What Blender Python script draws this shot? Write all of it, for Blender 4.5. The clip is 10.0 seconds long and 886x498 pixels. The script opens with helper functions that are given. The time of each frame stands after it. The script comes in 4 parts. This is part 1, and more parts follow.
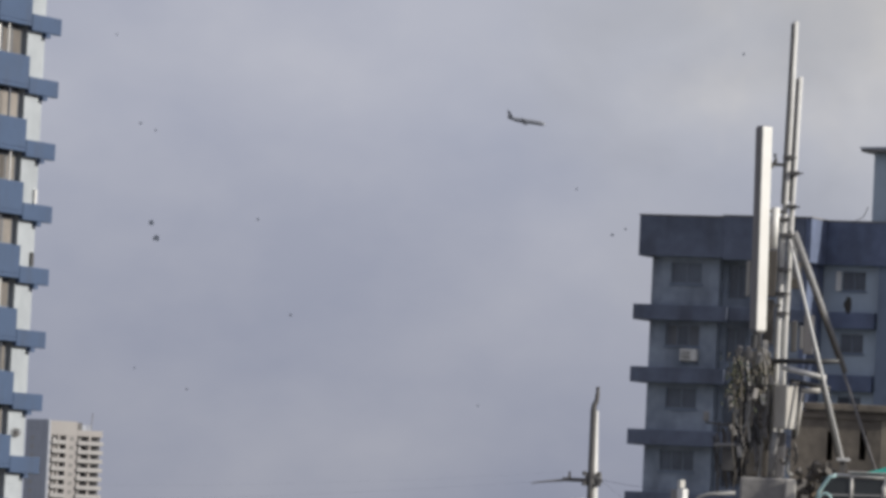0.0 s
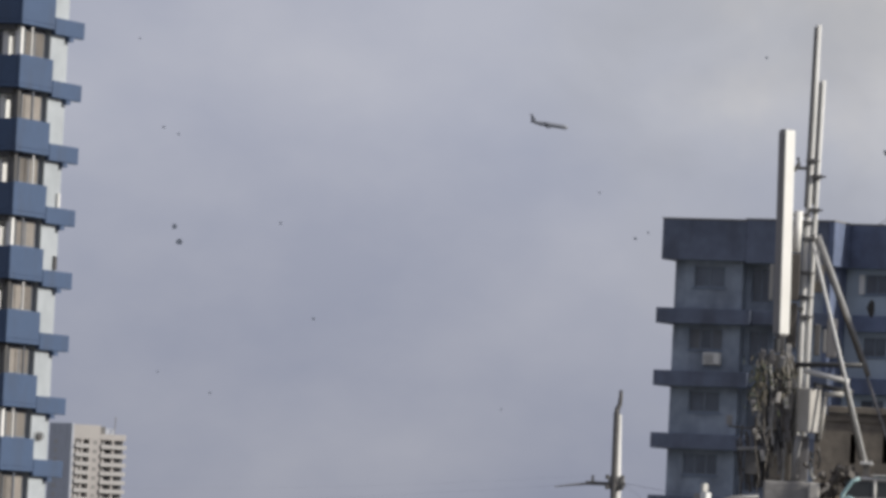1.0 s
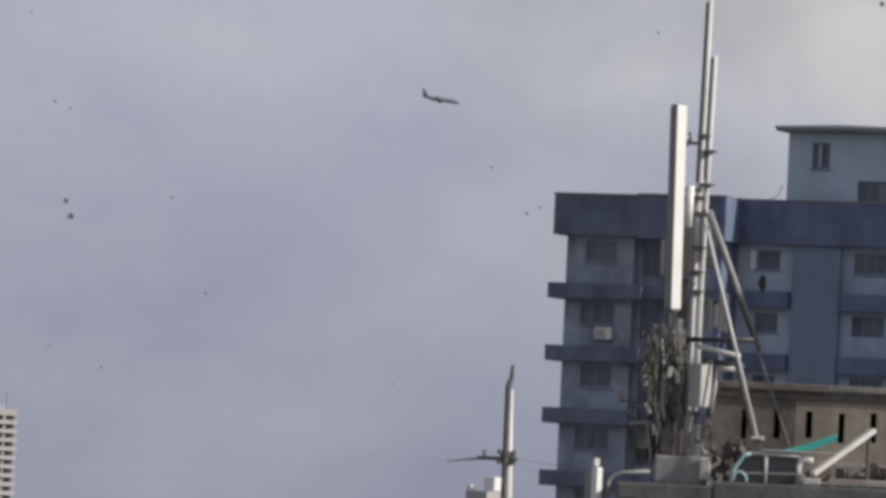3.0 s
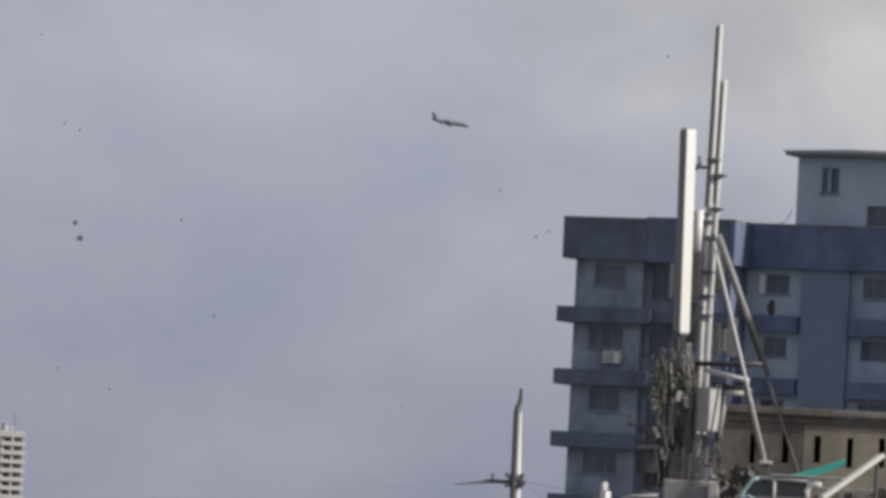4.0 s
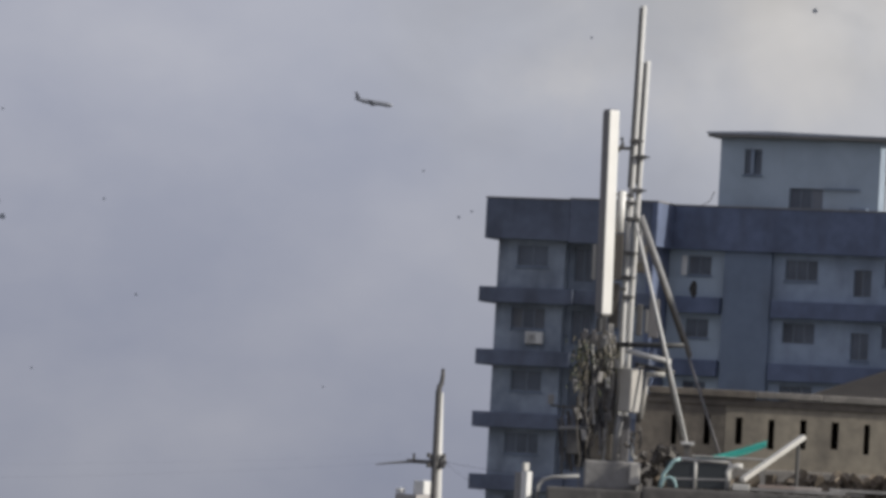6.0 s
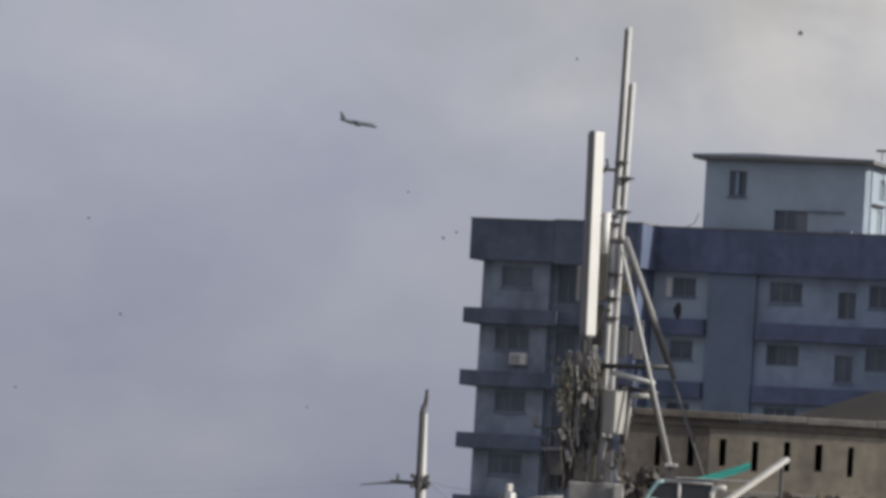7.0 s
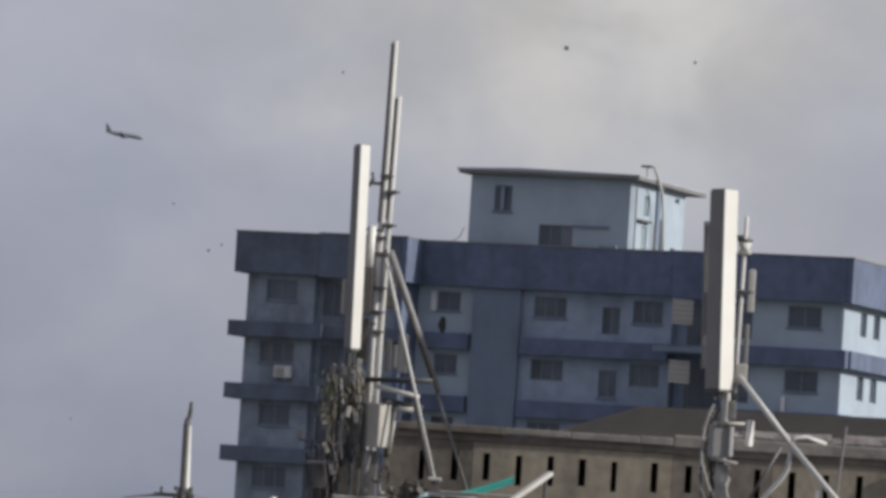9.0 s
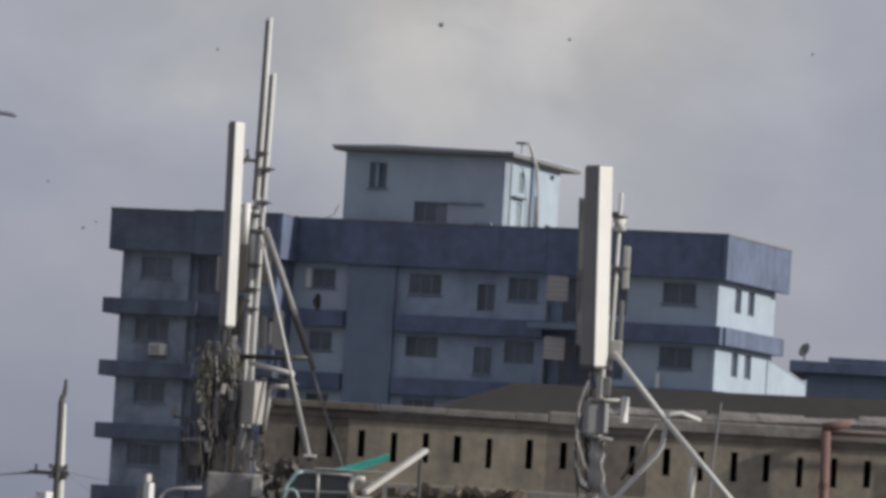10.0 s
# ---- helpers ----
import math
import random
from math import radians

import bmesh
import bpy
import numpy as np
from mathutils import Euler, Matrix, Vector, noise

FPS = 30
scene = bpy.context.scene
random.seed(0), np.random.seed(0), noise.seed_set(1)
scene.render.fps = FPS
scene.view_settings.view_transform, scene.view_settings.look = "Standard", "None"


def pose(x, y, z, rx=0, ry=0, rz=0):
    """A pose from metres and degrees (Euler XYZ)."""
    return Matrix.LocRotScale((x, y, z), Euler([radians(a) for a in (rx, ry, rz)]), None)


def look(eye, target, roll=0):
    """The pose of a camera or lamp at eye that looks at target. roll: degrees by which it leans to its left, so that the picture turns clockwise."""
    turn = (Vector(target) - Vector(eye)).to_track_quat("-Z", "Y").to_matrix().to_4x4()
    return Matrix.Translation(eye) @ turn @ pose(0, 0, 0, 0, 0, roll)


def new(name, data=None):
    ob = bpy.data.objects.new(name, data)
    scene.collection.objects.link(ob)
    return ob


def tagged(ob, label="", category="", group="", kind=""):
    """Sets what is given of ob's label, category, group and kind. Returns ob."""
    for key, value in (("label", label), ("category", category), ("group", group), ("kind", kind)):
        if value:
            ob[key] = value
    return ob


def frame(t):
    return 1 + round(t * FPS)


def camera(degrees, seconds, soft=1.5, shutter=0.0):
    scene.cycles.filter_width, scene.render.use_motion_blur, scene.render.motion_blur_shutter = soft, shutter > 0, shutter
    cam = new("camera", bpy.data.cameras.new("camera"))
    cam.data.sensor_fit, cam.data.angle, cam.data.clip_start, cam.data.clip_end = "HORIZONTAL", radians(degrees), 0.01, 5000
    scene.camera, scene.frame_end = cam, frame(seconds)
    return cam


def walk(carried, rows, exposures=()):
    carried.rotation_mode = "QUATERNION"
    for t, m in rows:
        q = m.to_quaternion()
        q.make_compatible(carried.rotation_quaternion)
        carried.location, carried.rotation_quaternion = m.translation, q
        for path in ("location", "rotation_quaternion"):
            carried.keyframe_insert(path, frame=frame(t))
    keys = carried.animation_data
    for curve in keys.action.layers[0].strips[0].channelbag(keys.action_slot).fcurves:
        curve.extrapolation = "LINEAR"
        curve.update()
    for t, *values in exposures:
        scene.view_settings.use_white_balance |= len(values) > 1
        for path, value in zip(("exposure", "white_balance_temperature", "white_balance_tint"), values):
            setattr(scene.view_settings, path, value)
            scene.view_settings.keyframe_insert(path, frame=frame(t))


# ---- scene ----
EYE = 15.0
cam = camera(8.0, 10.0, soft=3.7)
# seconds, yaw, pitch, roll of a camera that turns on its spot
TURNS = [
    (0.0, 4.786, 2.629, 2.757), (0.5, 4.903, 2.679, 2.694), (1.0, 4.996, 2.652, 2.744), (1.5, 4.871, 2.667, 2.647),
    (2.0, 4.620, 2.700, 2.693), (2.5, 4.175, 2.495, 2.660), (2.7, 4.064, 2.444, 2.673), (3.8, 4.061, 2.653, 2.906),
    (4.0, 4.098, 2.676, 2.951), (4.5, 4.060, 2.633, 3.006), (5.0, 3.957, 2.641, 3.110), (5.5, 3.597, 2.503, 3.137),
    (5.7, 3.459, 2.499, 3.113), (6.8, 3.250, 2.720, 3.340), (7.0, 3.259, 2.728, 3.400), (7.5, 2.897, 2.690, 3.408),
    (8.0, 1.930, 2.768, 3.590), (8.5, 1.566, 2.711, 3.637), (8.9, 1.051, 2.936, 3.663), (9.0, 1.144, 2.978, 3.649),
    (9.5, 0.486, 2.816, 3.529), (10.0, 0.000, 2.840, 3.500),
]
walk(cam, [(t, pose(0, 0, EYE, 0, 0, yaw) @ pose(0, 0, 0, 90 + pitch) @ pose(0, 0, 0, 0, 0, roll)) for t, yaw, pitch, roll in TURNS],
     exposures=((0.0, 0.06), (4.5, 0.0), (7.5, -0.08), (8.5, -0.10), (9.0, -0.07), (9.5, -0.11), (10.0, -0.14)))

# ---- world and sun ----
SUN_WAY = Vector((0.86, -0.16, 0.48)).normalized()      # towards the sun
world = bpy.data.worlds.new("sky")
scene.world = world
world.use_nodes = True


def link(tree, a, out, b, into):
    tree.links.new(a.outputs[out], b.inputs[into])


def sky():
    tree = world.node_tree
    tree.nodes.clear()
    out = tree.nodes.new("ShaderNodeOutputWorld")
    back = tree.nodes.new("ShaderNodeBackground")
    air = tree.nodes.new("ShaderNodeTexSky")
    air.sky_type, air.sun_disc = "NISHITA", False
    air.sun_elevation = math.asin(SUN_WAY.z)
    air.sun_rotation = math.atan2(SUN_WAY.x, SUN_WAY.y)
    air.air_density, air.dust_density = 1.0, 3.0
    dim = tree.nodes.new("ShaderNodeMix")
    dim.data_type, dim.blend_type = "RGBA", "MULTIPLY"
    dim.inputs["Factor"].default_value = 1.0
    dim.inputs["B"].default_value = (0.08, 0.08, 0.08, 1)
    link(tree, air, "Color", dim, "A")
    where = tree.nodes.new("ShaderNodeTexCoord")
    shift = tree.nodes.new("ShaderNodeMapping")
    shift.inputs["Location"].default_value = (0.37, 0.2, 0.115)
    shift.inputs["Scale"].default_value = (1.0, 1.0, 1.5)
    link(tree, where, "Generated", shift, "Vector")
    grey = None
    for scale, detail, weight, low, high in ((5.0, 3.0, 1.0, (0.325, 0.357, 0.475), (0.447, 0.458, 0.54)), (19.0, 6.0, 0.42, (0.27, 0.293, 0.385), (0.53, 0.528, 0.565))):
        puff = tree.nodes.new("ShaderNodeTexNoise")
        puff.inputs["Scale"].default_value, puff.inputs["Detail"].default_value = scale, detail
        puff.inputs["Roughness"].default_value = 0.5
        link(tree, shift, "Vector", puff, "Vector")
        ramp = tree.nodes.new("ShaderNodeValToRGB")
        ramp.color_ramp.elements[0].position, ramp.color_ramp.elements[1].position = 0.34, 0.68
        ramp.color_ramp.elements[0].color, ramp.color_ramp.elements[1].color = (*low, 1), (*high, 1)
        link(tree, puff, "Fac", ramp, "Fac")
        if grey is None:
            grey = (ramp, "Color")
        else:
            mix = tree.nodes.new("ShaderNodeMix")
            mix.data_type = "RGBA"
            mix.inputs["Factor"].default_value = weight
            tree.links.new(grey[0].outputs[grey[1]], mix.inputs["A"])
            link(tree, ramp, "Color", mix, "B")
            grey = (mix, "Result")
    bank = tree.nodes.new("ShaderNodeVectorMath")       # a broad brighter bank of cloud
    bank.operation = "DISTANCE"
    link(tree, where, "Generated", bank, 0)
    bank.inputs[1].default_value = (0.0, 0.9952, 0.098)
    ragged = tree.nodes.new("ShaderNodeTexNoise")
    ragged.inputs["Scale"].default_value, ragged.inputs["Detail"].default_value = 24.0, 5.0
    link(tree, where, "Generated", ragged, "Vector")
    edge = tree.nodes.new("ShaderNodeMath")
    edge.operation = "MULTIPLY_ADD"
    edge.inputs[1].default_value = 0.055
    link(tree, ragged, "Fac", edge, 0)
    link(tree, bank, "Value", edge, 2)
    near = tree.nodes.new("ShaderNodeMapRange")
    near.interpolation_type = "SMOOTHSTEP"
    near.inputs["From Min"].default_value, near.inputs["From Max"].default_value = 0.118, 0.04
    near.inputs["To Max"].default_value = 0.75
    link(tree, edge, "Value", near, "Value")
    bright = tree.nodes.new("ShaderNodeMix")
    bright.data_type = "RGBA"
    bright.inputs["B"].default_value = (0.525, 0.522, 0.53, 1)
    link(tree, near, "Result", bright, "Factor")
    tree.links.new(grey[0].outputs[grey[1]], bright.inputs["A"])
    grey = (bright, "Result")
    squash = tree.nodes.new("ShaderNodeMapping")        # sunlit heads of that bank
    squash.inputs["Scale"].default_value = (0.55, 1.0, 1.0)
    link(tree, where, "Generated", squash, "Vector")
    heads = tree.nodes.new("ShaderNodeVectorMath")
    heads.operation = "DISTANCE"
    link(tree, squash, "Vector", heads, 0)
    heads.inputs[1].default_value = (0.0, 0.9962, 0.089)
    lumps = tree.nodes.new("ShaderNodeTexNoise")
    lumps.inputs["Scale"].default_value, lumps.inputs["Detail"].default_value = 38.0, 6.0
    link(tree, where, "Generated", lumps, "Vector")
    rim = tree.nodes.new("ShaderNodeMath")
    rim.operation = "MULTIPLY_ADD"
    rim.inputs[1].default_value = 0.07
    link(tree, lumps, "Fac", rim, 0)
    link(tree, heads, "Value", rim, 2)
    lit = tree.nodes.new("ShaderNodeMapRange")
    lit.interpolation_type = "SMOOTHSTEP"
    lit.inputs["From Min"].default_value, lit.inputs["From Max"].default_value = 0.066, 0.034
    lit.inputs["To Max"].default_value = 0.75
    link(tree, rim, "Value", lit, "Value")
    warm = tree.nodes.new("ShaderNodeMix")
    warm.data_type = "RGBA"
    warm.inputs["B"].default_value = (0.61, 0.585, 0.565, 1)
    link(tree, lit, "Result", warm, "Factor")
    tree.links.new(grey[0].outputs[grey[1]], warm.inputs["A"])
    grey = (warm, "Result")
    billow = tree.nodes.new("ShaderNodeTexNoise")         # darker hollows between its heads
    billow.inputs["Scale"].default_value, billow.inputs["Detail"].default_value = 30.0, 4.0
    billow.inputs["Distortion"].default_value = 0.4
    link(tree, shift, "Vector", billow, "Vector")
    hollow = tree.nodes.new("ShaderNodeMapRange")
    hollow.interpolation_type = "SMOOTHSTEP"
    hollow.inputs["From Min"].default_value, hollow.inputs["From Max"].default_value = 0.34, 0.64
    hollow.inputs["To Min"].default_value, hollow.inputs["To Max"].default_value = 0.86, 1.13
    link(tree, billow, "Fac", hollow, "Value")
    some = tree.nodes.new("ShaderNodeMix")
    some.data_type = "FLOAT"
    some.inputs["A"].default_value = 1.0
    link(tree, near, "Result", some, "Factor")
    link(tree, hollow, "Result", some, "B")
    puffy = tree.nodes.new("ShaderNodeVectorMath")
    puffy.operation = "SCALE"
    tree.links.new(grey[0].outputs[grey[1]], puffy.inputs[0])
    link(tree, some, "Result", puffy, "Scale")
    grey = (puffy, "Vector")
    split = tree.nodes.new("ShaderNodeSeparateXYZ")       # the haze low down is duller
    link(tree, where, "Generated", split, "Vector")
    low = tree.nodes.new("ShaderNodeMapRange")
    low.inputs["From Min"].default_value, low.inputs["From Max"].default_value = -0.02, 0.065
    low.inputs["To Min"].default_value, low.inputs["To Max"].default_value = 0.77, 1.035
    link(tree, split, "Z", low, "Value")
    haze = tree.nodes.new("ShaderNodeVectorMath")
    haze.operation = "SCALE"
    tree.links.new(grey[0].outputs[grey[1]], haze.inputs[0])
    link(tree, low, "Result", haze, "Scale")
    grey = (haze, "Vector")
    cover = tree.nodes.new("ShaderNodeMix")
    cover.data_type = "RGBA"
    cover.inputs["Factor"].default_value = 0.92
    link(tree, dim, "Result", cover, "A")
    tree.links.new(grey[0].outputs[grey[1]], cover.inputs["B"])
    link(tree, cover, "Result", back, "Color")
    back.inputs["Strength"].default_value = 1.0
    link(tree, back, "Background", out, "Surface")


sky()
sun = new("sun", bpy.data.lights.new("sun", "SUN"))
sun.data.energy, sun.data.angle, sun.data.color = 4.3, radians(2.0), (1.0, 0.965, 0.90)
sun.matrix_world = look(SUN_WAY * 200, (0, 0, 0))


# ---- materials ----
def material(name, base, other=None, rough=0.7, metal=0.0, grain=6.0, blotch=0.5, amount=0.6, stain=None, streak=0.0, bump=0.15, spread=0.0):
    """A surface of two tones, mottled at two scales, with stains that run down and a fine relief."""
    m = bpy.data.materials.new(name)
    m.use_nodes = True
    t = m.node_tree
    shader = t.nodes["Principled BSDF"]
    shader.inputs["Roughness"].default_value, shader.inputs["Metallic"].default_value = rough, metal
    other = other or tuple(c * 0.8 for c in base)
    where = t.nodes.new("ShaderNodeTexCoord")
    fine, broad = t.nodes.new("ShaderNodeTexNoise"), t.nodes.new("ShaderNodeTexNoise")
    fine.inputs["Scale"].default_value, fine.inputs["Detail"].default_value = grain, 6.0
    broad.inputs["Scale"].default_value, broad.inputs["Detail"].default_value = blotch, 4.0
    for n in (fine, broad):
        link(t, where, "Object", n, "Vector")
    both = t.nodes.new("ShaderNodeMath")
    both.operation = "MULTIPLY_ADD"
    both.inputs[1].default_value = 0.5
    link(t, fine, "Fac", both, 0)
    half = t.nodes.new("ShaderNodeMath")
    half.operation = "MULTIPLY"
    half.inputs[1].default_value = 0.5
    link(t, broad, "Fac", half, 0)
    link(t, half, "Value", both, 2)
    ramp = t.nodes.new("ShaderNodeMapRange")
    ramp.inputs["From Min"].default_value, ramp.inputs["From Max"].default_value = 0.38, 0.62
    ramp.inputs["To Max"].default_value = amount
    link(t, both, "Value", ramp, "Value")
    mix = t.nodes.new("ShaderNodeMix")
    mix.data_type = "RGBA"
    mix.inputs["A"].default_value, mix.inputs["B"].default_value = (*base, 1), (*other, 1)
    link(t, ramp, "Result", mix, "Factor")
    last = (mix, "Result")
    if stain:
        squeeze = t.nodes.new("ShaderNodeMapping")
        squeeze.inputs["Scale"].default_value = (0.6, 0.6, 0.2)
        link(t, where, "Object", squeeze, "Vector")
        run = t.nodes.new("ShaderNodeTexNoise")
        run.inputs["Scale"].default_value, run.inputs["Detail"].default_value = 1.3, 5.0
        link(t, squeeze, "Vector", run, "Vector")
        part_of = t.nodes.new("ShaderNodeMapRange")
        part_of.inputs["From Min"].default_value, part_of.inputs["From Max"].default_value = 0.48, 0.75
        part_of.inputs["To Max"].default_value = streak
        link(t, run, "Fac", part_of, "Value")
        over = t.nodes.new("ShaderNodeMix")
        over.data_type = "RGBA"
        over.inputs["B"].default_value = (*stain, 1)
        link(t, part_of, "Result", over, "Factor")
        t.links.new(last[0].outputs[last[1]], over.inputs["A"])
        last = (over, "Result")
    if spread:
        info = t.nodes.new("ShaderNodeObjectInfo")
        vary = t.nodes.new("ShaderNodeMapRange")
        vary.inputs["To Min"].default_value, vary.inputs["To Max"].default_value = 1 - spread, 1 + spread
        link(t, info, "Random", vary, "Value")
        hue = t.nodes.new("ShaderNodeHueSaturation")
        link(t, vary, "Result", hue, "Value")
        t.links.new(last[0].outputs[last[1]], hue.inputs["Color"])
        last = (hue, "Color")
    t.links.new(last[0].outputs[last[1]], shader.inputs["Base Color"])
    relief = t.nodes.new("ShaderNodeBump")
    relief.inputs["Strength"].default_value, relief.inputs["Distance"].default_value = bump, 0.02
    link(t, fine, "Fac", relief, "Height")
    link(t, relief, "Normal", shader, "Normal")
    return m


def glass(name, tint, rough=0.08):
    m = material(name, tint, tuple(c * 0.5 for c in tint), rough=rough, grain=0.8, blotch=0.25, amount=1.0, bump=0.0)
    m.node_tree.nodes["Principled BSDF"].inputs["Specular IOR Level"].default_value = 0.6
    return m


GRIME = (0.12, 0.12, 0.12)
PALE_BLUE = material("weathered_blue_paint", (0.33, 0.392, 0.488), (0.25, 0.303, 0.385), 0.85, grain=1.4, blotch=0.35, amount=0.95, stain=(0.12, 0.135, 0.165), streak=0.6)
SOOTY_BLUE = material("sooty_blue_paint", (0.295, 0.338, 0.40), (0.205, 0.238, 0.288), 0.88, grain=1.6, blotch=0.4, amount=1.0, stain=(0.10, 0.11, 0.13), streak=0.7)
# lighter copy of the wall paint, puts the brighter light into the colour
BRIGHTENED_BLUE = material("brightened_pale_blue_paint", (0.392, 0.46, 0.53), (0.335, 0.396, 0.46), 0.8, grain=1.2, blotch=0.3, amount=0.9, stain=(0.28, 0.31, 0.35), streak=0.4)
DEEP_BLUE = material("deep_blue_paint", (0.142, 0.173, 0.264), (0.100, 0.125, 0.194), 0.75, grain=1.8, blotch=0.45, amount=0.95, stain=(0.052, 0.058, 0.075), streak=0.55)
SOOTY_DEEP = material("sooty_deep_blue_paint", (0.140, 0.163, 0.222), (0.097, 0.114, 0.158), 0.8, grain=1.6, blotch=0.5, amount=1.0, stain=(0.05, 0.053, 0.062), streak=0.6)
MID_BLUE = material("mid_blue_paint", (0.188, 0.232, 0.305), (0.146, 0.182, 0.245), 0.8, grain=2.5, stain=(0.10, 0.11, 0.13), streak=0.45)
TOWER_BLUE = material("strong_blue_paint", (0.056, 0.09, 0.162), (0.046, 0.074, 0.134), 0.75, grain=2.5, blotch=0.4, stain=(0.05, 0.06, 0.085), streak=0.45)
TOWER_WHITE = material("chalky_white_paint", (0.39, 0.415, 0.43), (0.32, 0.34, 0.36), 0.85, grain=2.0, stain=(0.28, 0.30, 0.31), streak=0.5)
DARK_GLASS = glass("dark_window_glass", (0.10, 0.122, 0.158), 0.2)
CURTAIN = material("dull_curtain", (0.14, 0.155, 0.185), (0.10, 0.114, 0.14), 0.9, grain=9.0, stain=(0.22, 0.21, 0.20), streak=0.6, spread=0.35)
FRAME = material("grey_window_frame", (0.175, 0.20, 0.24), rough=0.5)
BLIND = material("brown_window_blind", (0.23, 0.205, 0.18), (0.14, 0.128, 0.115), 0.9, grain=7.0, blotch=1.5, spread=0.35)
# dark grey that paints in the shade of rooms, recesses and soffits
SHADE_GREY = material("dark_shade_grey", (0.10, 0.10, 0.105), rough=0.9)
ROOF_GREY = material("roof_concrete", (0.26, 0.25, 0.24), (0.17, 0.165, 0.16), 0.9, stain=GRIME, streak=0.4)
# lightened blue-grey, paints distance haze on the far tower's side
SIDE_GREY = material("blue_grey_render", (0.43, 0.45, 0.50), (0.36, 0.38, 0.42), 0.85, grain=1.5, blotch=0.1, stain=(0.25, 0.26, 0.29), streak=0.5)
FAR_WHITE = material("sunlit_white_render", (0.415, 0.40, 0.385), (0.35, 0.335, 0.32), 0.85, grain=2.0, blotch=0.1)
CREAM = material("cream_render", (0.385, 0.36, 0.34), (0.32, 0.30, 0.285), 0.85, grain=2.0, blotch=0.1)
TAN_WALL = material("weathered_tan_concrete", (0.345, 0.302, 0.23), (0.215, 0.188, 0.148), 0.92, grain=5.0, blotch=1.2, amount=0.9, stain=(0.075, 0.068, 0.06), streak=0.8, bump=0.5)
COPING = material("coping_concrete", (0.30, 0.275, 0.24), (0.18, 0.164, 0.144), 0.9, grain=7.0, blotch=1.0, amount=0.9, stain=(0.07, 0.065, 0.06), streak=0.6, bump=0.5)
TILE = material("brown_roof_tile", (0.058, 0.052, 0.048), (0.042, 0.039, 0.037), 0.9, grain=3.0, blotch=0.5, amount=0.9, spread=0.2)
TILE.node_tree.nodes["Principled BSDF"].inputs["Specular IOR Level"].default_value = 0.1
GRIMY_WALL = material("grimy_brown_concrete", (0.225, 0.195, 0.16), (0.14, 0.122, 0.10), 0.93, grain=5.0, blotch=1.4, amount=0.95, stain=(0.06, 0.054, 0.048), streak=0.85, bump=0.5)
GREY_UNIT = material("grey_unit_shell", (0.20, 0.192, 0.195), (0.14, 0.135, 0.135), 0.6, grain=7.0, stain=(0.09, 0.08, 0.07), streak=0.6)
DRY_LEAF = material("dry_creeper_leaf", (0.20, 0.178, 0.13), (0.13, 0.116, 0.085), 0.7, spread=0.4)
SHEET = material("weathered_roof_sheet", (0.46, 0.43, 0.40), (0.30, 0.265, 0.24), 0.7, metal=0.0, grain=3.0, blotch=1.0, amount=0.9, stain=(0.20, 0.12, 0.08), streak=0.7, spread=0.2)
GALV = material("galvanised_steel", (0.60, 0.59, 0.56), (0.46, 0.45, 0.43), 0.6, metal=0.0, grain=14.0, blotch=2.0)
DULL_STEEL = material("dull_dark_steel", (0.15, 0.144, 0.138), (0.09, 0.087, 0.084), 0.55, metal=0.5, grain=12.0)
GREY_TUBE = material("grey_tube", (0.26, 0.255, 0.25), (0.18, 0.175, 0.17), 0.6, metal=0.1, grain=12.0)
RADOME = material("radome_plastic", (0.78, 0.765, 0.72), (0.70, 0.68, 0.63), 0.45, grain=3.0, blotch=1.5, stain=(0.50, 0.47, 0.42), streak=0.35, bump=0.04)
# tray grey darkened to paint the shade on the panels' unlit side
DARKENED_SIDE = material("darkened_side_plastic", (0.235, 0.222, 0.218), (0.19, 0.18, 0.177), 0.55, grain=3.0, stain=(0.17, 0.165, 0.16), streak=0.35, bump=0.04)
UNIT = material("radio_unit_shell", (0.56, 0.545, 0.50), (0.42, 0.40, 0.37), 0.55, grain=6.0, stain=(0.24, 0.20, 0.16), streak=0.6)
CABLE_DARK = material("black_cable_jacket", (0.05, 0.05, 0.052), rough=0.5, spread=0.4)
CABLE_TAN = material("faded_cable_jacket", (0.20, 0.178, 0.148), (0.13, 0.116, 0.098), 0.6, spread=0.4)
CABLE_GREY = material("grey_cable_jacket", (0.33, 0.32, 0.30), (0.2, 0.2, 0.19), 0.6, spread=0.4)
LEAF = material("creeper_leaf", (0.10, 0.12, 0.045), (0.06, 0.08, 0.03), 0.6, spread=0.5)
TEAL = material("teal_plastic", (0.14, 0.72, 0.62), (0.12, 0.62, 0.54), 0.5, grain=6.0)
RACK_PANE = glass("dull_dark_glass", (0.05, 0.056, 0.058), 0.3)
PALE_TEAL = material("pale_teal_paint", (0.36, 0.55, 0.54), (0.30, 0.42, 0.42), 0.5, grain=8.0)
FILTER = material("brown_filter_shell", (0.11, 0.098, 0.084), (0.08, 0.07, 0.06), 0.7, grain=6.0, stain=(0.05, 0.045, 0.04), streak=0.5)
RUST = material("rust_red_pipe", (0.185, 0.103, 0.083), (0.14, 0.08, 0.066), 0.7, grain=9.0, stain=(0.14, 0.07, 0.05), streak=0.5)
WHITE_PAINT = material("white_paint", (0.72, 0.71, 0.68), (0.60, 0.59, 0.56), 0.6, grain=5.0, stain=(0.35, 0.33, 0.30), streak=0.4)
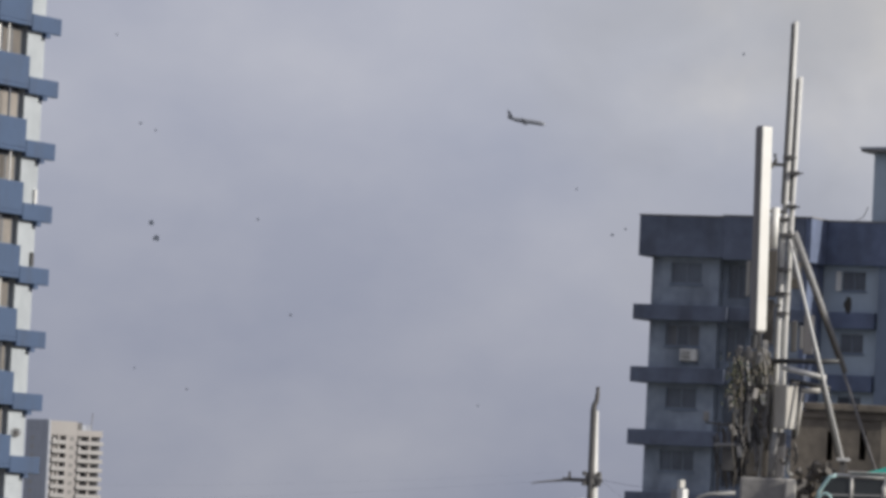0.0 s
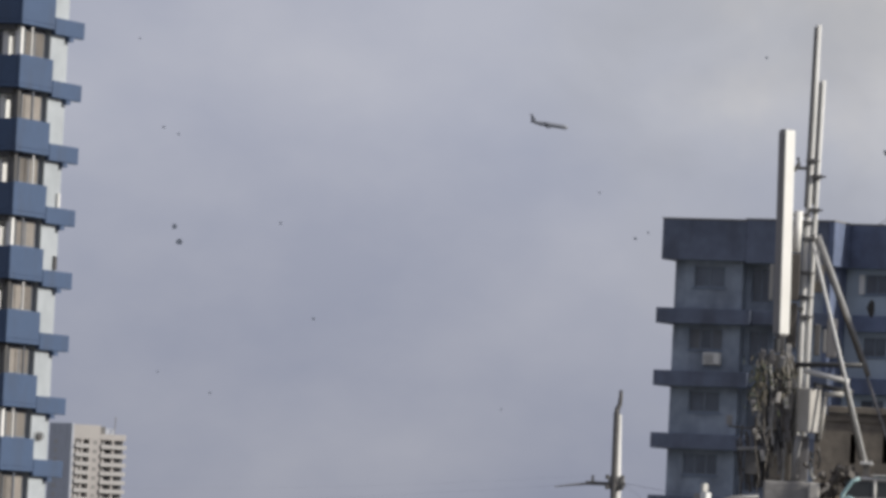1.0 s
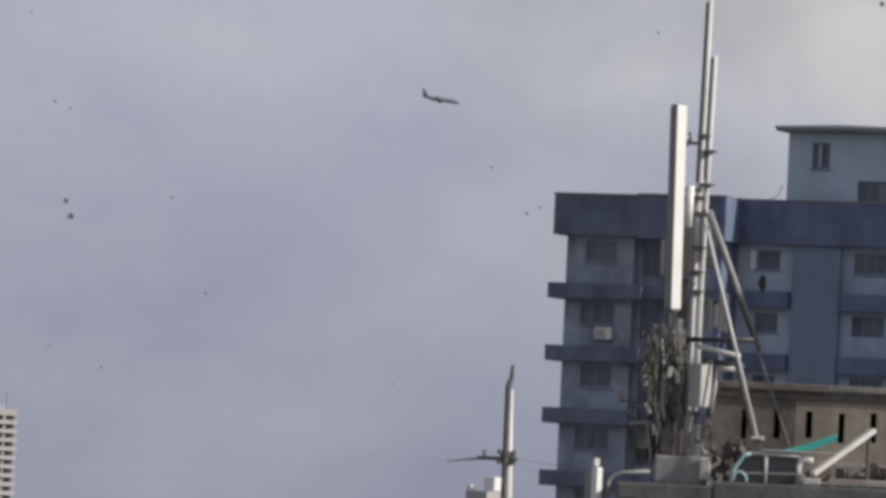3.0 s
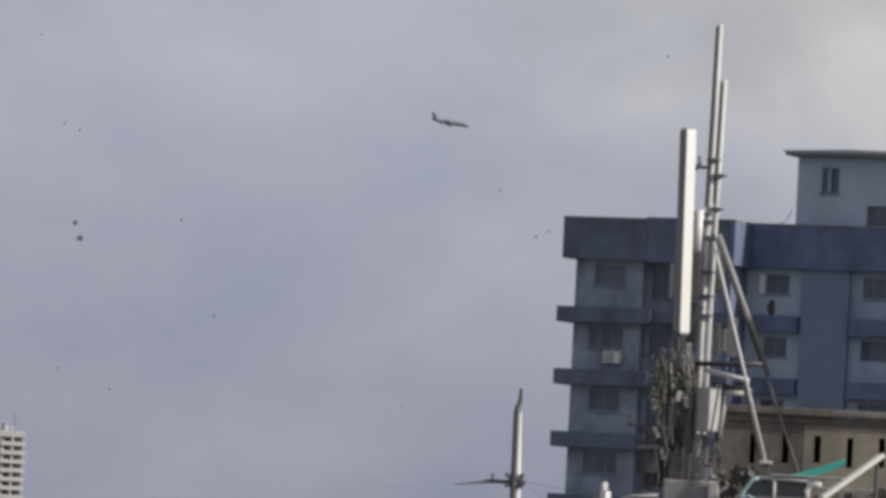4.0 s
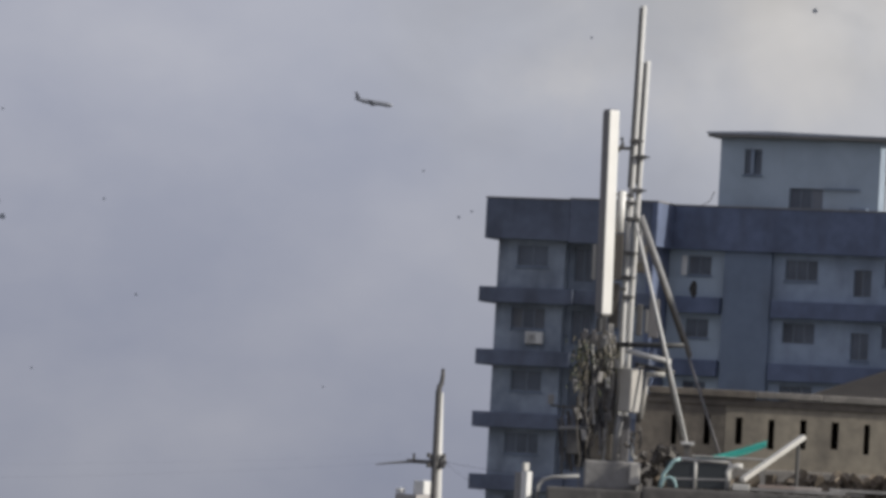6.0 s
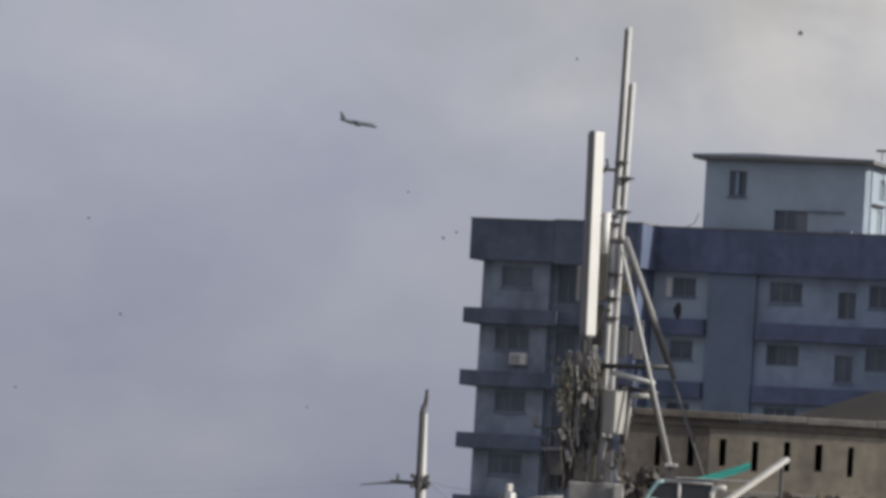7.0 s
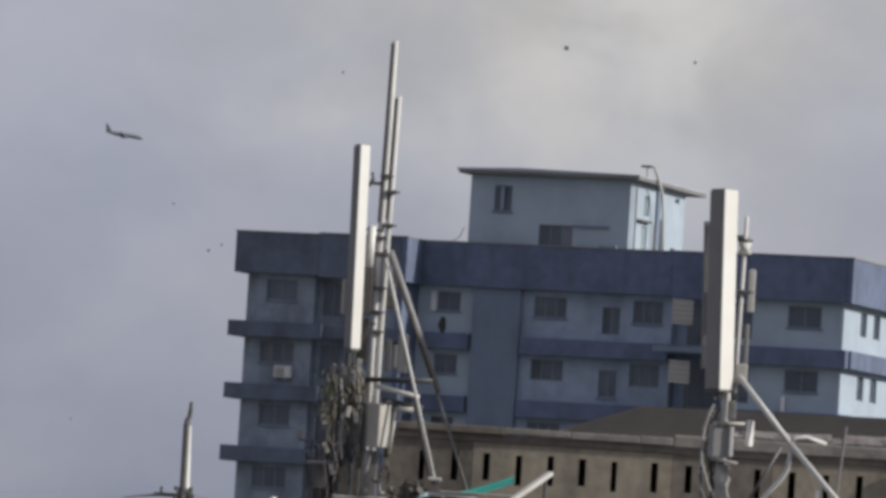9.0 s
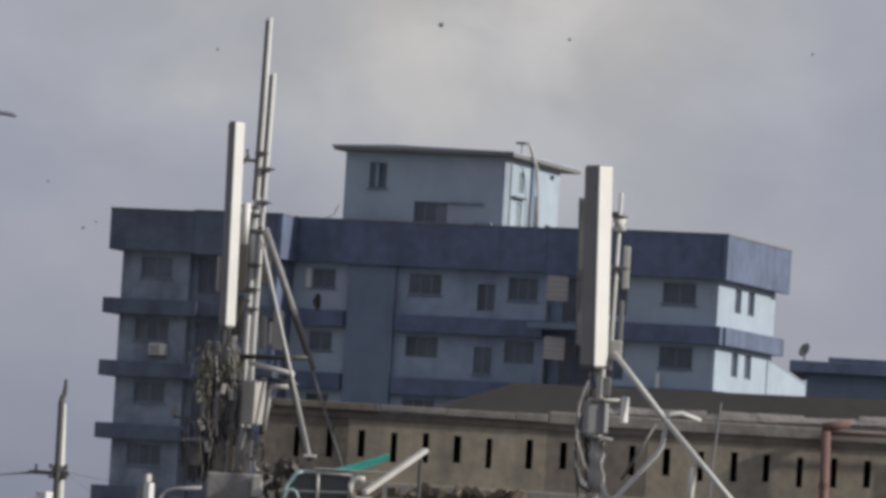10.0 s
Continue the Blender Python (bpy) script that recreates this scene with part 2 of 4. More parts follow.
CONCRETE = material("raw_concrete", (0.36, 0.345, 0.325), (0.24, 0.23, 0.215), 0.92, grain=9.0, blotch=2.0, amount=0.9, stain=(0.10, 0.095, 0.09), streak=0.5, bump=0.5)
DARK_WALL = material("dark_brown_masonry", (0.20, 0.172, 0.138), (0.12, 0.104, 0.086), 0.95, grain=6.0, blotch=1.5, amount=0.9, stain=(0.05, 0.045, 0.04), streak=0.7, bump=0.6)
RUBBLE = material("brown_broken_masonry", (0.205, 0.165, 0.12), (0.12, 0.098, 0.075), 0.95, grain=9.0, blotch=2.5, amount=0.9, bump=0.5)
ROOF_DARK = material("sooty_roof_concrete", (0.15, 0.14, 0.13), (0.09, 0.085, 0.08), 0.95, grain=9.0, blotch=2.0, amount=0.9, stain=(0.05, 0.048, 0.045), streak=0.6, bump=0.5)
RACK_TINT = glass("pale_green_window_glass", (0.36, 0.45, 0.46), 0.25)
SOOT = material("black_soot", (0.012, 0.012, 0.014), rough=0.95)
GROUND = material("city_ground", (0.11, 0.105, 0.095), (0.07, 0.08, 0.055), 0.95, grain=0.05, blotch=0.004)
AIRFRAME = material("airliner_paint", (0.22, 0.23, 0.26), (0.19, 0.20, 0.225), 0.4, grain=0.3, blotch=0.05)


# ---- builders ----
def thing(name, label, category, m=None, group="", kind=""):
    ob = new(name)
    if m is not None:
        ob.matrix_basis = m
    return tagged(ob, label, category, group, kind)


def mesh_of(name, bm, mat, smooth=False):
    me = bpy.data.meshes.new(name)
    bmesh.ops.recalc_face_normals(bm, faces=bm.faces)
    if smooth:
        for f in bm.faces:
            f.smooth = len(f.verts) == 4
    bm.to_mesh(me)
    bm.free()
    me.materials.append(mat)
    return me


def part(name, bm, mat, parent, label="", smooth=False):
    ob = new(name, mesh_of(name, bm, mat, smooth))
    ob.parent = parent
    return tagged(ob, label)


def box(x0, x1, y0, y1, z0, z1, bm=None, m=None, bevel=0.0):
    """A box between two corners, added to bm, turned by m, its edges rounded."""
    one = bmesh.new()
    bmesh.ops.create_cube(one, size=1.0, matrix=Matrix.Translation(((x0 + x1) / 2, (y0 + y1) / 2, (z0 + z1) / 2)) @ Matrix.Diagonal((x1 - x0, y1 - y0, z1 - z0, 1)))
    if bevel:
        bmesh.ops.bevel(one, geom=one.edges[:], offset=bevel, segments=2, affect="EDGES", profile=0.6)
    if m is not None:
        bmesh.ops.transform(one, matrix=m, verts=one.verts)
    if bm is None:
        return one
    me = bpy.data.meshes.new("piece")
    one.to_mesh(me)
    one.free()
    bm.from_mesh(me)
    bpy.data.meshes.remove(me)
    return bm


def tube(points, r, sides=10, bm=None, r_end=None):
    """A round tube along points, closed at both ends, that may taper."""
    bm = bm or bmesh.new()
    pts = [Vector(p) for p in points]
    rings = []
    for i, p in enumerate(pts):
        way = (pts[min(i + 1, len(pts) - 1)] - pts[max(i - 1, 0)]).normalized()
        turn = way.to_track_quat("Z", "Y").to_matrix()
        k = r if r_end is None else r + (r_end - r) * i / (len(pts) - 1)
        rings.append([bm.verts.new(p + turn @ Vector((k * math.cos(a), k * math.sin(a), 0))) for a in [2 * math.pi * j / sides for j in range(sides)]])
    for a, b in zip(rings, rings[1:]):
        for j in range(sides):
            bm.faces.new((a[j], a[(j + 1) % sides], b[(j + 1) % sides], b[j]))
    bm.faces.new(rings[0][::-1])
    bm.faces.new(rings[-1])
    return bm


def sag(a, b, drop, n=10, wobble=0.0, rng=None):
    a, b = Vector(a), Vector(b)
    pts = []
    for i in range(n + 1):
        k = i / n
        p = a.lerp(b, k) - Vector((0, 0, 4 * drop * k * (1 - k)))
        if wobble and 0 < i < n:
            p += Vector((rng.uniform(-1, 1), rng.uniform(-1, 1), rng.uniform(-1, 1))) * wobble
        pts.append(p)
    return pts


def pierced(x0, x1, y0, y1, z0, z1, holes):
    """A wall along x with openings (x0, x1, z0, z1) right through it."""
    bm = bmesh.new()
    xs = sorted({x0, x1, *[v for h in holes for v in h[:2]]})
    zs = sorted({z0, z1, *[v for h in holes for v in h[2:]]})
    solid = lambda i, j: 0 <= i < len(xs) - 1 and 0 <= j < len(zs) - 1 and not any(
        h[0] <= (xs[i] + xs[i + 1]) / 2 <= h[1] and h[2] <= (zs[j] + zs[j + 1]) / 2 <= h[3] for h in holes)
    memo = {}

    def v(i, j, y):
        if (i, j, y) not in memo:
            memo[i, j, y] = bm.verts.new((xs[i], y, zs[j]))
        return memo[i, j, y]

    for i in range(len(xs) - 1):
        for j in range(len(zs) - 1):
            if not solid(i, j):
                continue
            bm.faces.new((v(i, j, y0), v(i + 1, j, y0), v(i + 1, j + 1, y0), v(i, j + 1, y0)))
            bm.faces.new((v(i, j, y1), v(i, j + 1, y1), v(i + 1, j + 1, y1), v(i + 1, j, y1)))
            for di, dj, a, b in ((-1, 0, (i, j), (i, j + 1)), (1, 0, (i + 1, j), (i + 1, j + 1)), (0, -1, (i, j), (i + 1, j)), (0, 1, (i, j + 1), (i + 1, j + 1))):
                if not solid(i + di, j + dj):
                    bm.faces.new((v(*a, y0), v(*b, y0), v(*b, y1), v(*a, y1)))
    return bm


def turned(bm, m):
    bmesh.ops.transform(bm, matrix=m, verts=bm.verts)
    return bm


def window(parent, x0, x1, y, z0, z1, m=None, bars=1, curtain=False, sill=True, fill=None):
    """A window in an opening whose outer face lies at y: frame, panes behind it, sill."""
    m = m or Matrix()
    lights = [(x0 + (x1 - x0) * i / (bars + 1) + 0.04, x0 + (x1 - x0) * (i + 1) / (bars + 1) - 0.04, z0 + 0.06, z1 - 0.06) for i in range(bars + 1)]
    frame_part = part("window", turned(pierced(x0, x1, y + 0.10, y + 0.17, z0, z1, lights), m), FRAME, parent)
    for i in range(bars + 1):
        a, b = x0 + (x1 - x0) * i / (bars + 1), x0 + (x1 - x0) * (i + 1) / (bars + 1)
        part("pane", turned(box(a + 0.03, b - 0.03, y + 0.125, y + 0.145, z0 + 0.03, z1 - 0.03), m), fill or (CURTAIN if curtain and i % 2 == 0 else DARK_GLASS), frame_part)
    if sill:
        part("sill", turned(box(x0 - 0.08, x1 + 0.08, y - 0.07, y + 0.12, z0 - 0.09, z0 - 0.004, bevel=0.015), m), MID_BLUE, frame_part)
    return frame_part


def air_conditioner(m, label):
    ob = thing("air_conditioner", label, "air conditioner", m, "air conditioners on the facade")
    part("body", box(-0.42, 0.42, -0.34, 0.0, 0.0, 0.58, bevel=0.03), WHITE_PAINT, ob)
    bm = bmesh.new()
    for i in range(7):
        box(-0.36, 0.12, -0.355, -0.335, 0.07 + i * 0.065, 0.095 + i * 0.065, bm)
    part("grille", bm, DULL_STEEL, ob)
    for x in (-0.35, 0.35):
        part("bracket", box(x - 0.02, x + 0.02, -0.34, 0.02, -0.06, -0.004), DULL_STEEL, ob)
    return ob


# ---- ground and the roof that the camera stands on ----
bm = bmesh.new()
bmesh.ops.create_circle(bm, cap_ends=True, segments=64, radius=4900)
ground = new("ground", mesh_of("ground", bm, GROUND))
tagged(ground, "dusty city ground reaching the horizon", "ground", kind="structure")
terrace = thing("terrace_building", "plain low concrete building with a flat terrace roof", "building", kind="structure")
part("wall", box(-6, 6, -10, 2.0, 0, 13.2), CONCRETE, terrace)
part("roof", box(-6.2, 6.2, -10.2, 2.2, 13.2, 13.45, bevel=0.03), ROOF_GREY, terrace)

# ---- the blue apartment building: x right along its front, y back, z up ----
RIGHT_EDGE = pose(13.5, 300, 0, 0, 0, -18)
block = thing("apartment_building", "blue flat-roofed apartment building with dark bands and rooftop room", "building", RIGHT_EDGE)
TOPS = [27.02 - 3.06 * k for k in range(9)]         # tops of the floor bands


def along_side(x, m0=0.0):
    """Turns a wall drawn along x so that it runs back along y and faces right, at that x."""
    return pose(x, m0, 0, 0, 0, 90)


# left wing, front at y 0.55
left_windows = [(-29.95 if k % 2 else -29.8, -28.2, z + 1.08, z + 2.12) for k, z in enumerate(TOPS)]
part("wall", pierced(-30.8, -27.3, 0.55, 0.85, 0, 29.4, left_windows), SOOTY_BLUE, block)
for k, h in enumerate(left_windows):
    window(block, h[0], h[1], 0.55, h[2], h[3], bars=2 if k % 2 else 1, curtain=k % 3 == 1)
slots = [(-27.0, -26.0, z + 0.4, z + 2.1) for z in TOPS]
part("wall", pierced(-27.3, -25.6, 1.1, 1.4, 0, 29.4, slots), SOOTY_BLUE, block)
for h in slots:
    window(block, h[0], h[1], 1.1, h[2], h[3], bars=1, sill=False)
more = [(-25.2, -23.6, z + 1.08, z + 2.12) for z in TOPS]
part("wall", pierced(-25.6, -23.06, 0.55, 0.85, 0, 29.4, more), SOOTY_BLUE, block)
for k, h in enumerate(more):
    window(block, h[0], h[1], 0.55, h[2], h[3], bars=1, curtain=k % 2 == 0)
part("wall", box(-30.8, -30.5, 0.86, 14, 0, 29.4), SOOTY_BLUE, block, "shaded flank wall")
part("wall", box(-27.56, -27.31, 0.86, 1.4, 0, 29.4), SOOTY_BLUE, block)
part("wall", box(-25.59, -25.34, 0.86, 1.4, 0, 29.4), SOOTY_BLUE, block)
# deep blue here so that this return looks shaded in full sun
part("wall", box(-23.05, -22.75, 0.55, 2.89, 0, 29.4), DEEP_BLUE, block)
# dark core stands in for the unlit rooms behind the windows
part("dark_room_core", box(-30.45, -9.7, 4.6, 13.9, 0, 29.3), SHADE_GREY, block)
part("roof", box(-31.2, -6.5, 3.3, 14.3, 29.42, 29.7), ROOF_GREY, block)
part("roof", box(-6.49, -0.31, 3.3, 11.7, 29.42, 29.7), ROOF_GREY, block)
part("roof", box(-31.2, -22.6, 0.2, 3.28, 29.42, 29.7), ROOF_GREY, block)
part("roof", box(-6.4, -0.1, 0.2, 3.28, 29.42, 29.7), ROOF_GREY, block)


def fascia(x0, x1, y0, y1, z0=29.35, z1=31.36, mat=DEEP_BLUE):
    bm = box(x0, x1, y0, y1, z0, z1, bevel=0.03)
    p = part("parapet", bm, mat, block)
    part("capping", box(x0 - 0.03, x1 + 0.03, y0 - 0.03, y1 + 0.03, z1 + 0.003, z1 + 0.07), ROOF_GREY, p)


fascia(-31.36, -27.0, 0.0, 0.3, 29.38, 31.36, SOOTY_DEEP)
fascia(-26.99, -22.77, 0.0, 0.3, 29.3, 31.42, SOOTY_DEEP)
fascia(-22.75, -22.45, 0.0, 2.65, 29.28, 31.42)
fascia(-22.44, -9.7, 2.4, 2.7, 29.3, 31.42)
fascia(-9.69, -6.4, 2.34, 2.7, 29.2, 31.45)
fascia(-6.4, -6.1, 0.32, 2.7, 29.3, 31.36)
fascia(-6.4, -0.31, 0.0, 0.3, 29.24, 31.36)
fascia(-0.3, 0.0, 0.0, 11.8, 29.24, 31.36)
fascia(-31.36, -31.06, 0.31, 14.3, 29.38, 31.36, SOOTY_DEEP)

# floor bands
for z in TOPS:
    part("floor_band", box(-31.5, -26.6, -0.05, 0.54, z - 0.76, z, bevel=0.04), SOOTY_DEEP, block)
    part("floor_band", box(-26.59, -22.5, 0.1, 0.54, z - 0.7, z - 0.03, bevel=0.03), SOOTY_DEEP, block)
    part("floor_band", box(-31.5, -30.82, 0.56, 4.5, z - 0.76, z, bevel=0.03), SOOTY_DEEP, block)
    part("floor_band", box(-22.2, -19.9, 2.38, 2.88, z - 0.80, z, bevel=0.03), DEEP_BLUE, block)
    part("floor_band", box(-17.25, -9.7, 2.38, 2.88, z - 0.88, z - 0.04, bevel=0.03), DEEP_BLUE, block)
    part("floor_band", box(-6.6, -0.16, 0.0, 0.54, z - 0.88, z, bevel=0.03), DEEP_BLUE, block)
    part("floor_band", box(-0.48, -0.02, 0.55, 11.4, z - 0.86, z, bevel=0.03), DEEP_BLUE, block)
    part("balcony_floor", box(-9.68, -6.62, -0.2, 3.59, z - 0.5, z - 0.22), MID_BLUE, block)

# middle, front at y 2.9
mid = [(-21.75, -20.55, z + 1.08, z + 2.02) for z in TOPS]
# the lighter copy paints in a reflected bright patch on this wall
part("wall", pierced(-22.74, -19.8, 2.9, 3.2, 0, 29.4, mid), BRIGHTENED_BLUE, block)
for k, h in enumerate(mid):
    window(block, h[0], h[1], 2.9, h[2], h[3], bars=1, curtain=k % 2 == 0)
part("stair_tower_wall", box(-19.8, -17.38, 2.62, 4.4, 0, 29.4), MID_BLUE, block, "plain blue stair tower wall")
mid = [(-16.75, -15.1, z + 0.98, z + 2.0) for z in TOPS] + [(-13.25, -12.35, z + 0.30, z + 1.62) for z in TOPS] + [(-11.7, -10.2, z + 0.9, z + 2.02) for z in TOPS]
part("wall", pierced(-17.38, -9.7, 2.9, 3.2, 0, 29.4, mid), PALE_BLUE, block)
for k, h in enumerate(mid):
    window(block, h[0], h[1], 2.9, h[2], h[3], bars=2 if h[1] - h[0] > 1.2 else 1, curtain=k % 4 == 1, sill=k % 2 == 0)
part("wall", box(-10.0, -9.7, 3.22, 3.9, 0, 29.4), PALE_BLUE, block)
doors = [(-9.1, -7.6, z + 0.02, z + 2.1) for z in TOPS]
part("wall", pierced(-9.7, -6.4, 3.6, 3.9, 0, 29.4, doors), PALE_BLUE, block)
for h in doors:
    window(block, h[0], h[1], 3.6, h[2], h[3], bars=1, sill=False)

# right wing, front at y 0.55, right flank at x -0.5
right = [(-3.25, -1.6, z + 0.98, z + 2.02) for z in TOPS] + [(-6.1, -5.0, z + 0.3, z + 2.05) for z in TOPS]
part("wall", pierced(-6.4, -0.81, 0.55, 0.85, 0, 29.4, right), BRIGHTENED_BLUE, block)
for k, h in enumerate(right):
    window(block, h[0], h[1], 0.55, h[2], h[3], bars=1, curtain=k % 3 == 2, sill=h[1] > -4)
part("wall", box(-6.4, -6.1, 0.86, 5.6, 0, 29.4), BRIGHTENED_BLUE, block)
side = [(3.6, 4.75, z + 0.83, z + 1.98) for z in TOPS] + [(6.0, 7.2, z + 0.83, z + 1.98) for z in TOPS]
part("wall", turned(pierced(0.55, 10.1, 0, 0.3, 0, 29.4, side), along_side(-0.5)), BRIGHTENED_BLUE, block, "sunlit flank wall")
for h in side:
    window(block, h[0], h[1], 0, h[2], h[3], m=along_side(-0.5), bars=1, sill=False)
part("dark_room_core", box(-6.05, -1.4, 2.0, 9.9, 0, 29.3), SHADE_GREY, block)
part("wall", box(-9.6, -0.6, 10.12, 11.4, 0, 29.38), BRIGHTENED_BLUE, block)
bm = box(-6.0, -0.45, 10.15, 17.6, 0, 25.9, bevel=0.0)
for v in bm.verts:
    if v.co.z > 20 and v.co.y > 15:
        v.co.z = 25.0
part("annex_wall", bm, BRIGHTENED_BLUE, block, "low sloped annex wall")

# made-up boards turned to the sun, in place of sunlit return walls
for k, z in enumerate(TOPS):
    board = thing("sunlit_patch_board", "added pale board for a sunlit patch on the balcony edge", "screen", RIGHT_EDGE @ pose(-8.3, 0.1, z - 0.216, 0, 0, 34), "balcony screens")
    part("screen", box(-0.58, 0.46, -0.03, 0.03, 1.3 if k else 1.05, 2.4 if k else 2.25, bevel=0.01), CREAM, board)
    for i in range(4):
        part("slat", box(-0.58, 0.46, -0.06, -0.032, 1.33 + 0.24 * i, 1.38 + 0.24 * i), UNIT, board)
    for x in (-0.52, 0.4):
        part("post", box(x - 0.03, x + 0.03, 0.031, 0.09, 0, 2.25), DULL_STEEL, board)

# rooftop room
room = [(-19.17, -18.28, 33.1, 34.35), (-16.79, -15.07, 31.5, 32.52)]
# room walls take the lighter copy, their brightness is in the paint
part("wall", pierced(-20.42, -12.23, 3.0, 3.25, 29.72, 34.85, room), BRIGHTENED_BLUE, block, "rooftop room front wall")
window(block, *room[0][:2], 3.0, *room[0][2:], bars=1)
part("shutter", box(-18.83, -18.66, 2.93, 2.99, 33.15, 34.3, bevel=0.01), PALE_BLUE, block, "pale half-open shutter")
window(block, *room[1][:2], 3.0, *room[1][2:], bars=2, curtain=True, sill=False)
part("canopy", box(-15.0, -13.2, 2.85, 2.99, 32.48, 32.54), MID_BLUE, block)
flank = [(5.2, 6.0, 33.3, 34.3), (5.0, 5.9, 31.5, 32.8), (8.0, 8.45, 31.3, 33.2), (9.9, 10.7, 31.45, 32.05), (10.3, 11.0, 34.3, 34.55)]
part("wall", turned(pierced(3.26, 11.7, 0, 0.25, 29.72, 34.85, flank), along_side(-12.2)), BRIGHTENED_BLUE, block, "sunlit side wall of the rooftop room")
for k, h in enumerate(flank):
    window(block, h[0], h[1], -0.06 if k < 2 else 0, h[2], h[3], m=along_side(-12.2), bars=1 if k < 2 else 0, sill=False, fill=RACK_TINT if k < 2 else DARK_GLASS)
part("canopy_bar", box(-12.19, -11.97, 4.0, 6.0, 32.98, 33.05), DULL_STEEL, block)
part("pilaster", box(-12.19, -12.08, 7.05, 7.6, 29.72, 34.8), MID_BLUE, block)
part("dark_room_core", box(-20.1, -13.2, 4.2, 11.2, 29.72, 34.8), SHADE_GREY, block)
part("wall", box(-20.5, -20.25, 3.26, 11.7, 29.72, 34.85), BRIGHTENED_BLUE, block)
part("wall", box(-20.5, -12.2, 11.71, 11.95, 29.72, 34.85), BRIGHTENED_BLUE, block)
slab = part("roof", box(-20.95, -11.7, 2.5, 14.0, 34.87, 35.02, bevel=0.03), ROOF_GREY, block, "thin overhanging roof slab")
bm = bmesh.new()
low, top = [(-21.0, 35.024), (-17.8, 35.024), (-11.66, 35.024)], [(-21.0, 35.10), (-17.8, 35.20), (-11.66, 35.09)]
ends = [[bm.verts.new((x, y, z)) for x, z in low + top[::-1]] for y in (2.44, 14.05)]
bm.faces.new(ends[0])
bm.faces.new(ends[1][::-1])
for a in range(6):
    b = (a + 1) % 6
    bm.faces.new((ends[0][a], ends[1][a], ends[1][b], ends[0][b]))
part("flashing", bm, SIDE_GREY, slab, "pale low-pitched sheet roofing")
part("vent_pipe", tube([(-11.6, 4.6, 35.62), (-11.6, 4.9, 35.45), (-11.6, 6.1, 34.5), (-11.6, 6.45, 33.6), (-11.6, 6.75, 31.45)], 0.075), GALV, block, "pale vent pipe bent over the roof edge", smooth=True)
part("vent_post", tube([(-12.25, 5.5, 35.1), (-12.25, 5.5, 35.68)], 0.03, 6), GREY_TUBE, block)
part("vent_cap", box(-12.52, -11.98, 5.3, 5.7, 35.68, 35.78, bevel=0.03), DULL_STEEL, block)
part("railing", tube([(-21.2, 2.6, 31.45), (-20.8, 2.8, 31.7), (-20.6, 2.9, 32.2)], 0.03, 6), GALV, block)
for y, top_z in ((3.6, 34.6), (6.9, 33.0), (7.75, 33.3)):
    part("pipe", tube([(-12.1, y, 31.3), (-12.1, y, top_z)], 0.045, 6), GREY_TUBE if y < 5 else DULL_STEEL, block)
part("roof_tank", box(-13.6, -12.7, 2.62, 2.9, 31.4, 31.62, bevel=0.03), MID_BLUE, block)

air_conditioner(RIGHT_EDGE @ pose(-28.6, 0.5, TOPS[1] + 0.35), "white air conditioner on the blue facade wall")
part("shutter", box(-22.05, -21.78, 2.78, 2.88, TOPS[0] + 1.05, TOPS[0] + 2.0, bevel=0.01), WHITE_PAINT, block, "open white shutter")
part("downpipe", box(-3.33, -3.12, 0.36, 0.53, TOPS[1] + 0.004, TOPS[1] + 0.72, bevel=0.03), WHITE_PAINT, block, "short white downpipe")

# ---- the neighbouring low block with its dish ----
annex = thing("neighbour_building", "dark blue flat-roofed building with a deep roof band", "building", pose(19.4, 348, 0, 0, 0, -6))
part("wall", box(0.95, 18, 0.7, 13, 0, 26.7), MID_BLUE, annex)
part("roof", box(0, 19, 0, 14, 26.72, 27.35, bevel=0.04), DEEP_BLUE, annex)
part("parapet", box(2.1, 19, 0.3, 0.6, 27.36, 27.62, bevel=0.02), DEEP_BLUE, annex)
part("pipe", tube([(4.3, 0.55, 22), (4.3, 0.55, 25.4)], 0.06, 6), GALV, annex)
dish = thing("satellite_dish", "small grey satellite dish on a short roof mast", "satellite dish", pose(20.25, 348.8, 27.35))
bm = bmesh.new()
bmesh.ops.create_uvsphere(bm, u_segments=20, v_segments=12, radius=0.82)
bmesh.ops.delete(bm, geom=[v for v in bm.verts if v.co.z > -0.46], context="VERTS")
bmesh.ops.translate(bm, verts=bm.verts, vec=(0, 0, 0.66))
bmesh.ops.solidify(bm, geom=bm.faces[:], thickness=0.03)
part("reflector", turned(bm, pose(0, 0, 0.6, 0, 0, 218) @ pose(0, 0, 0, 0, 68, 0) @ Matrix.Scale(0.72, 4)), CABLE_GREY, dish, smooth=True)
part("mast", tube([(0, 0.1, 0.004), (0, 0.1, 0.6)], 0.04), DULL_STEEL, dish)

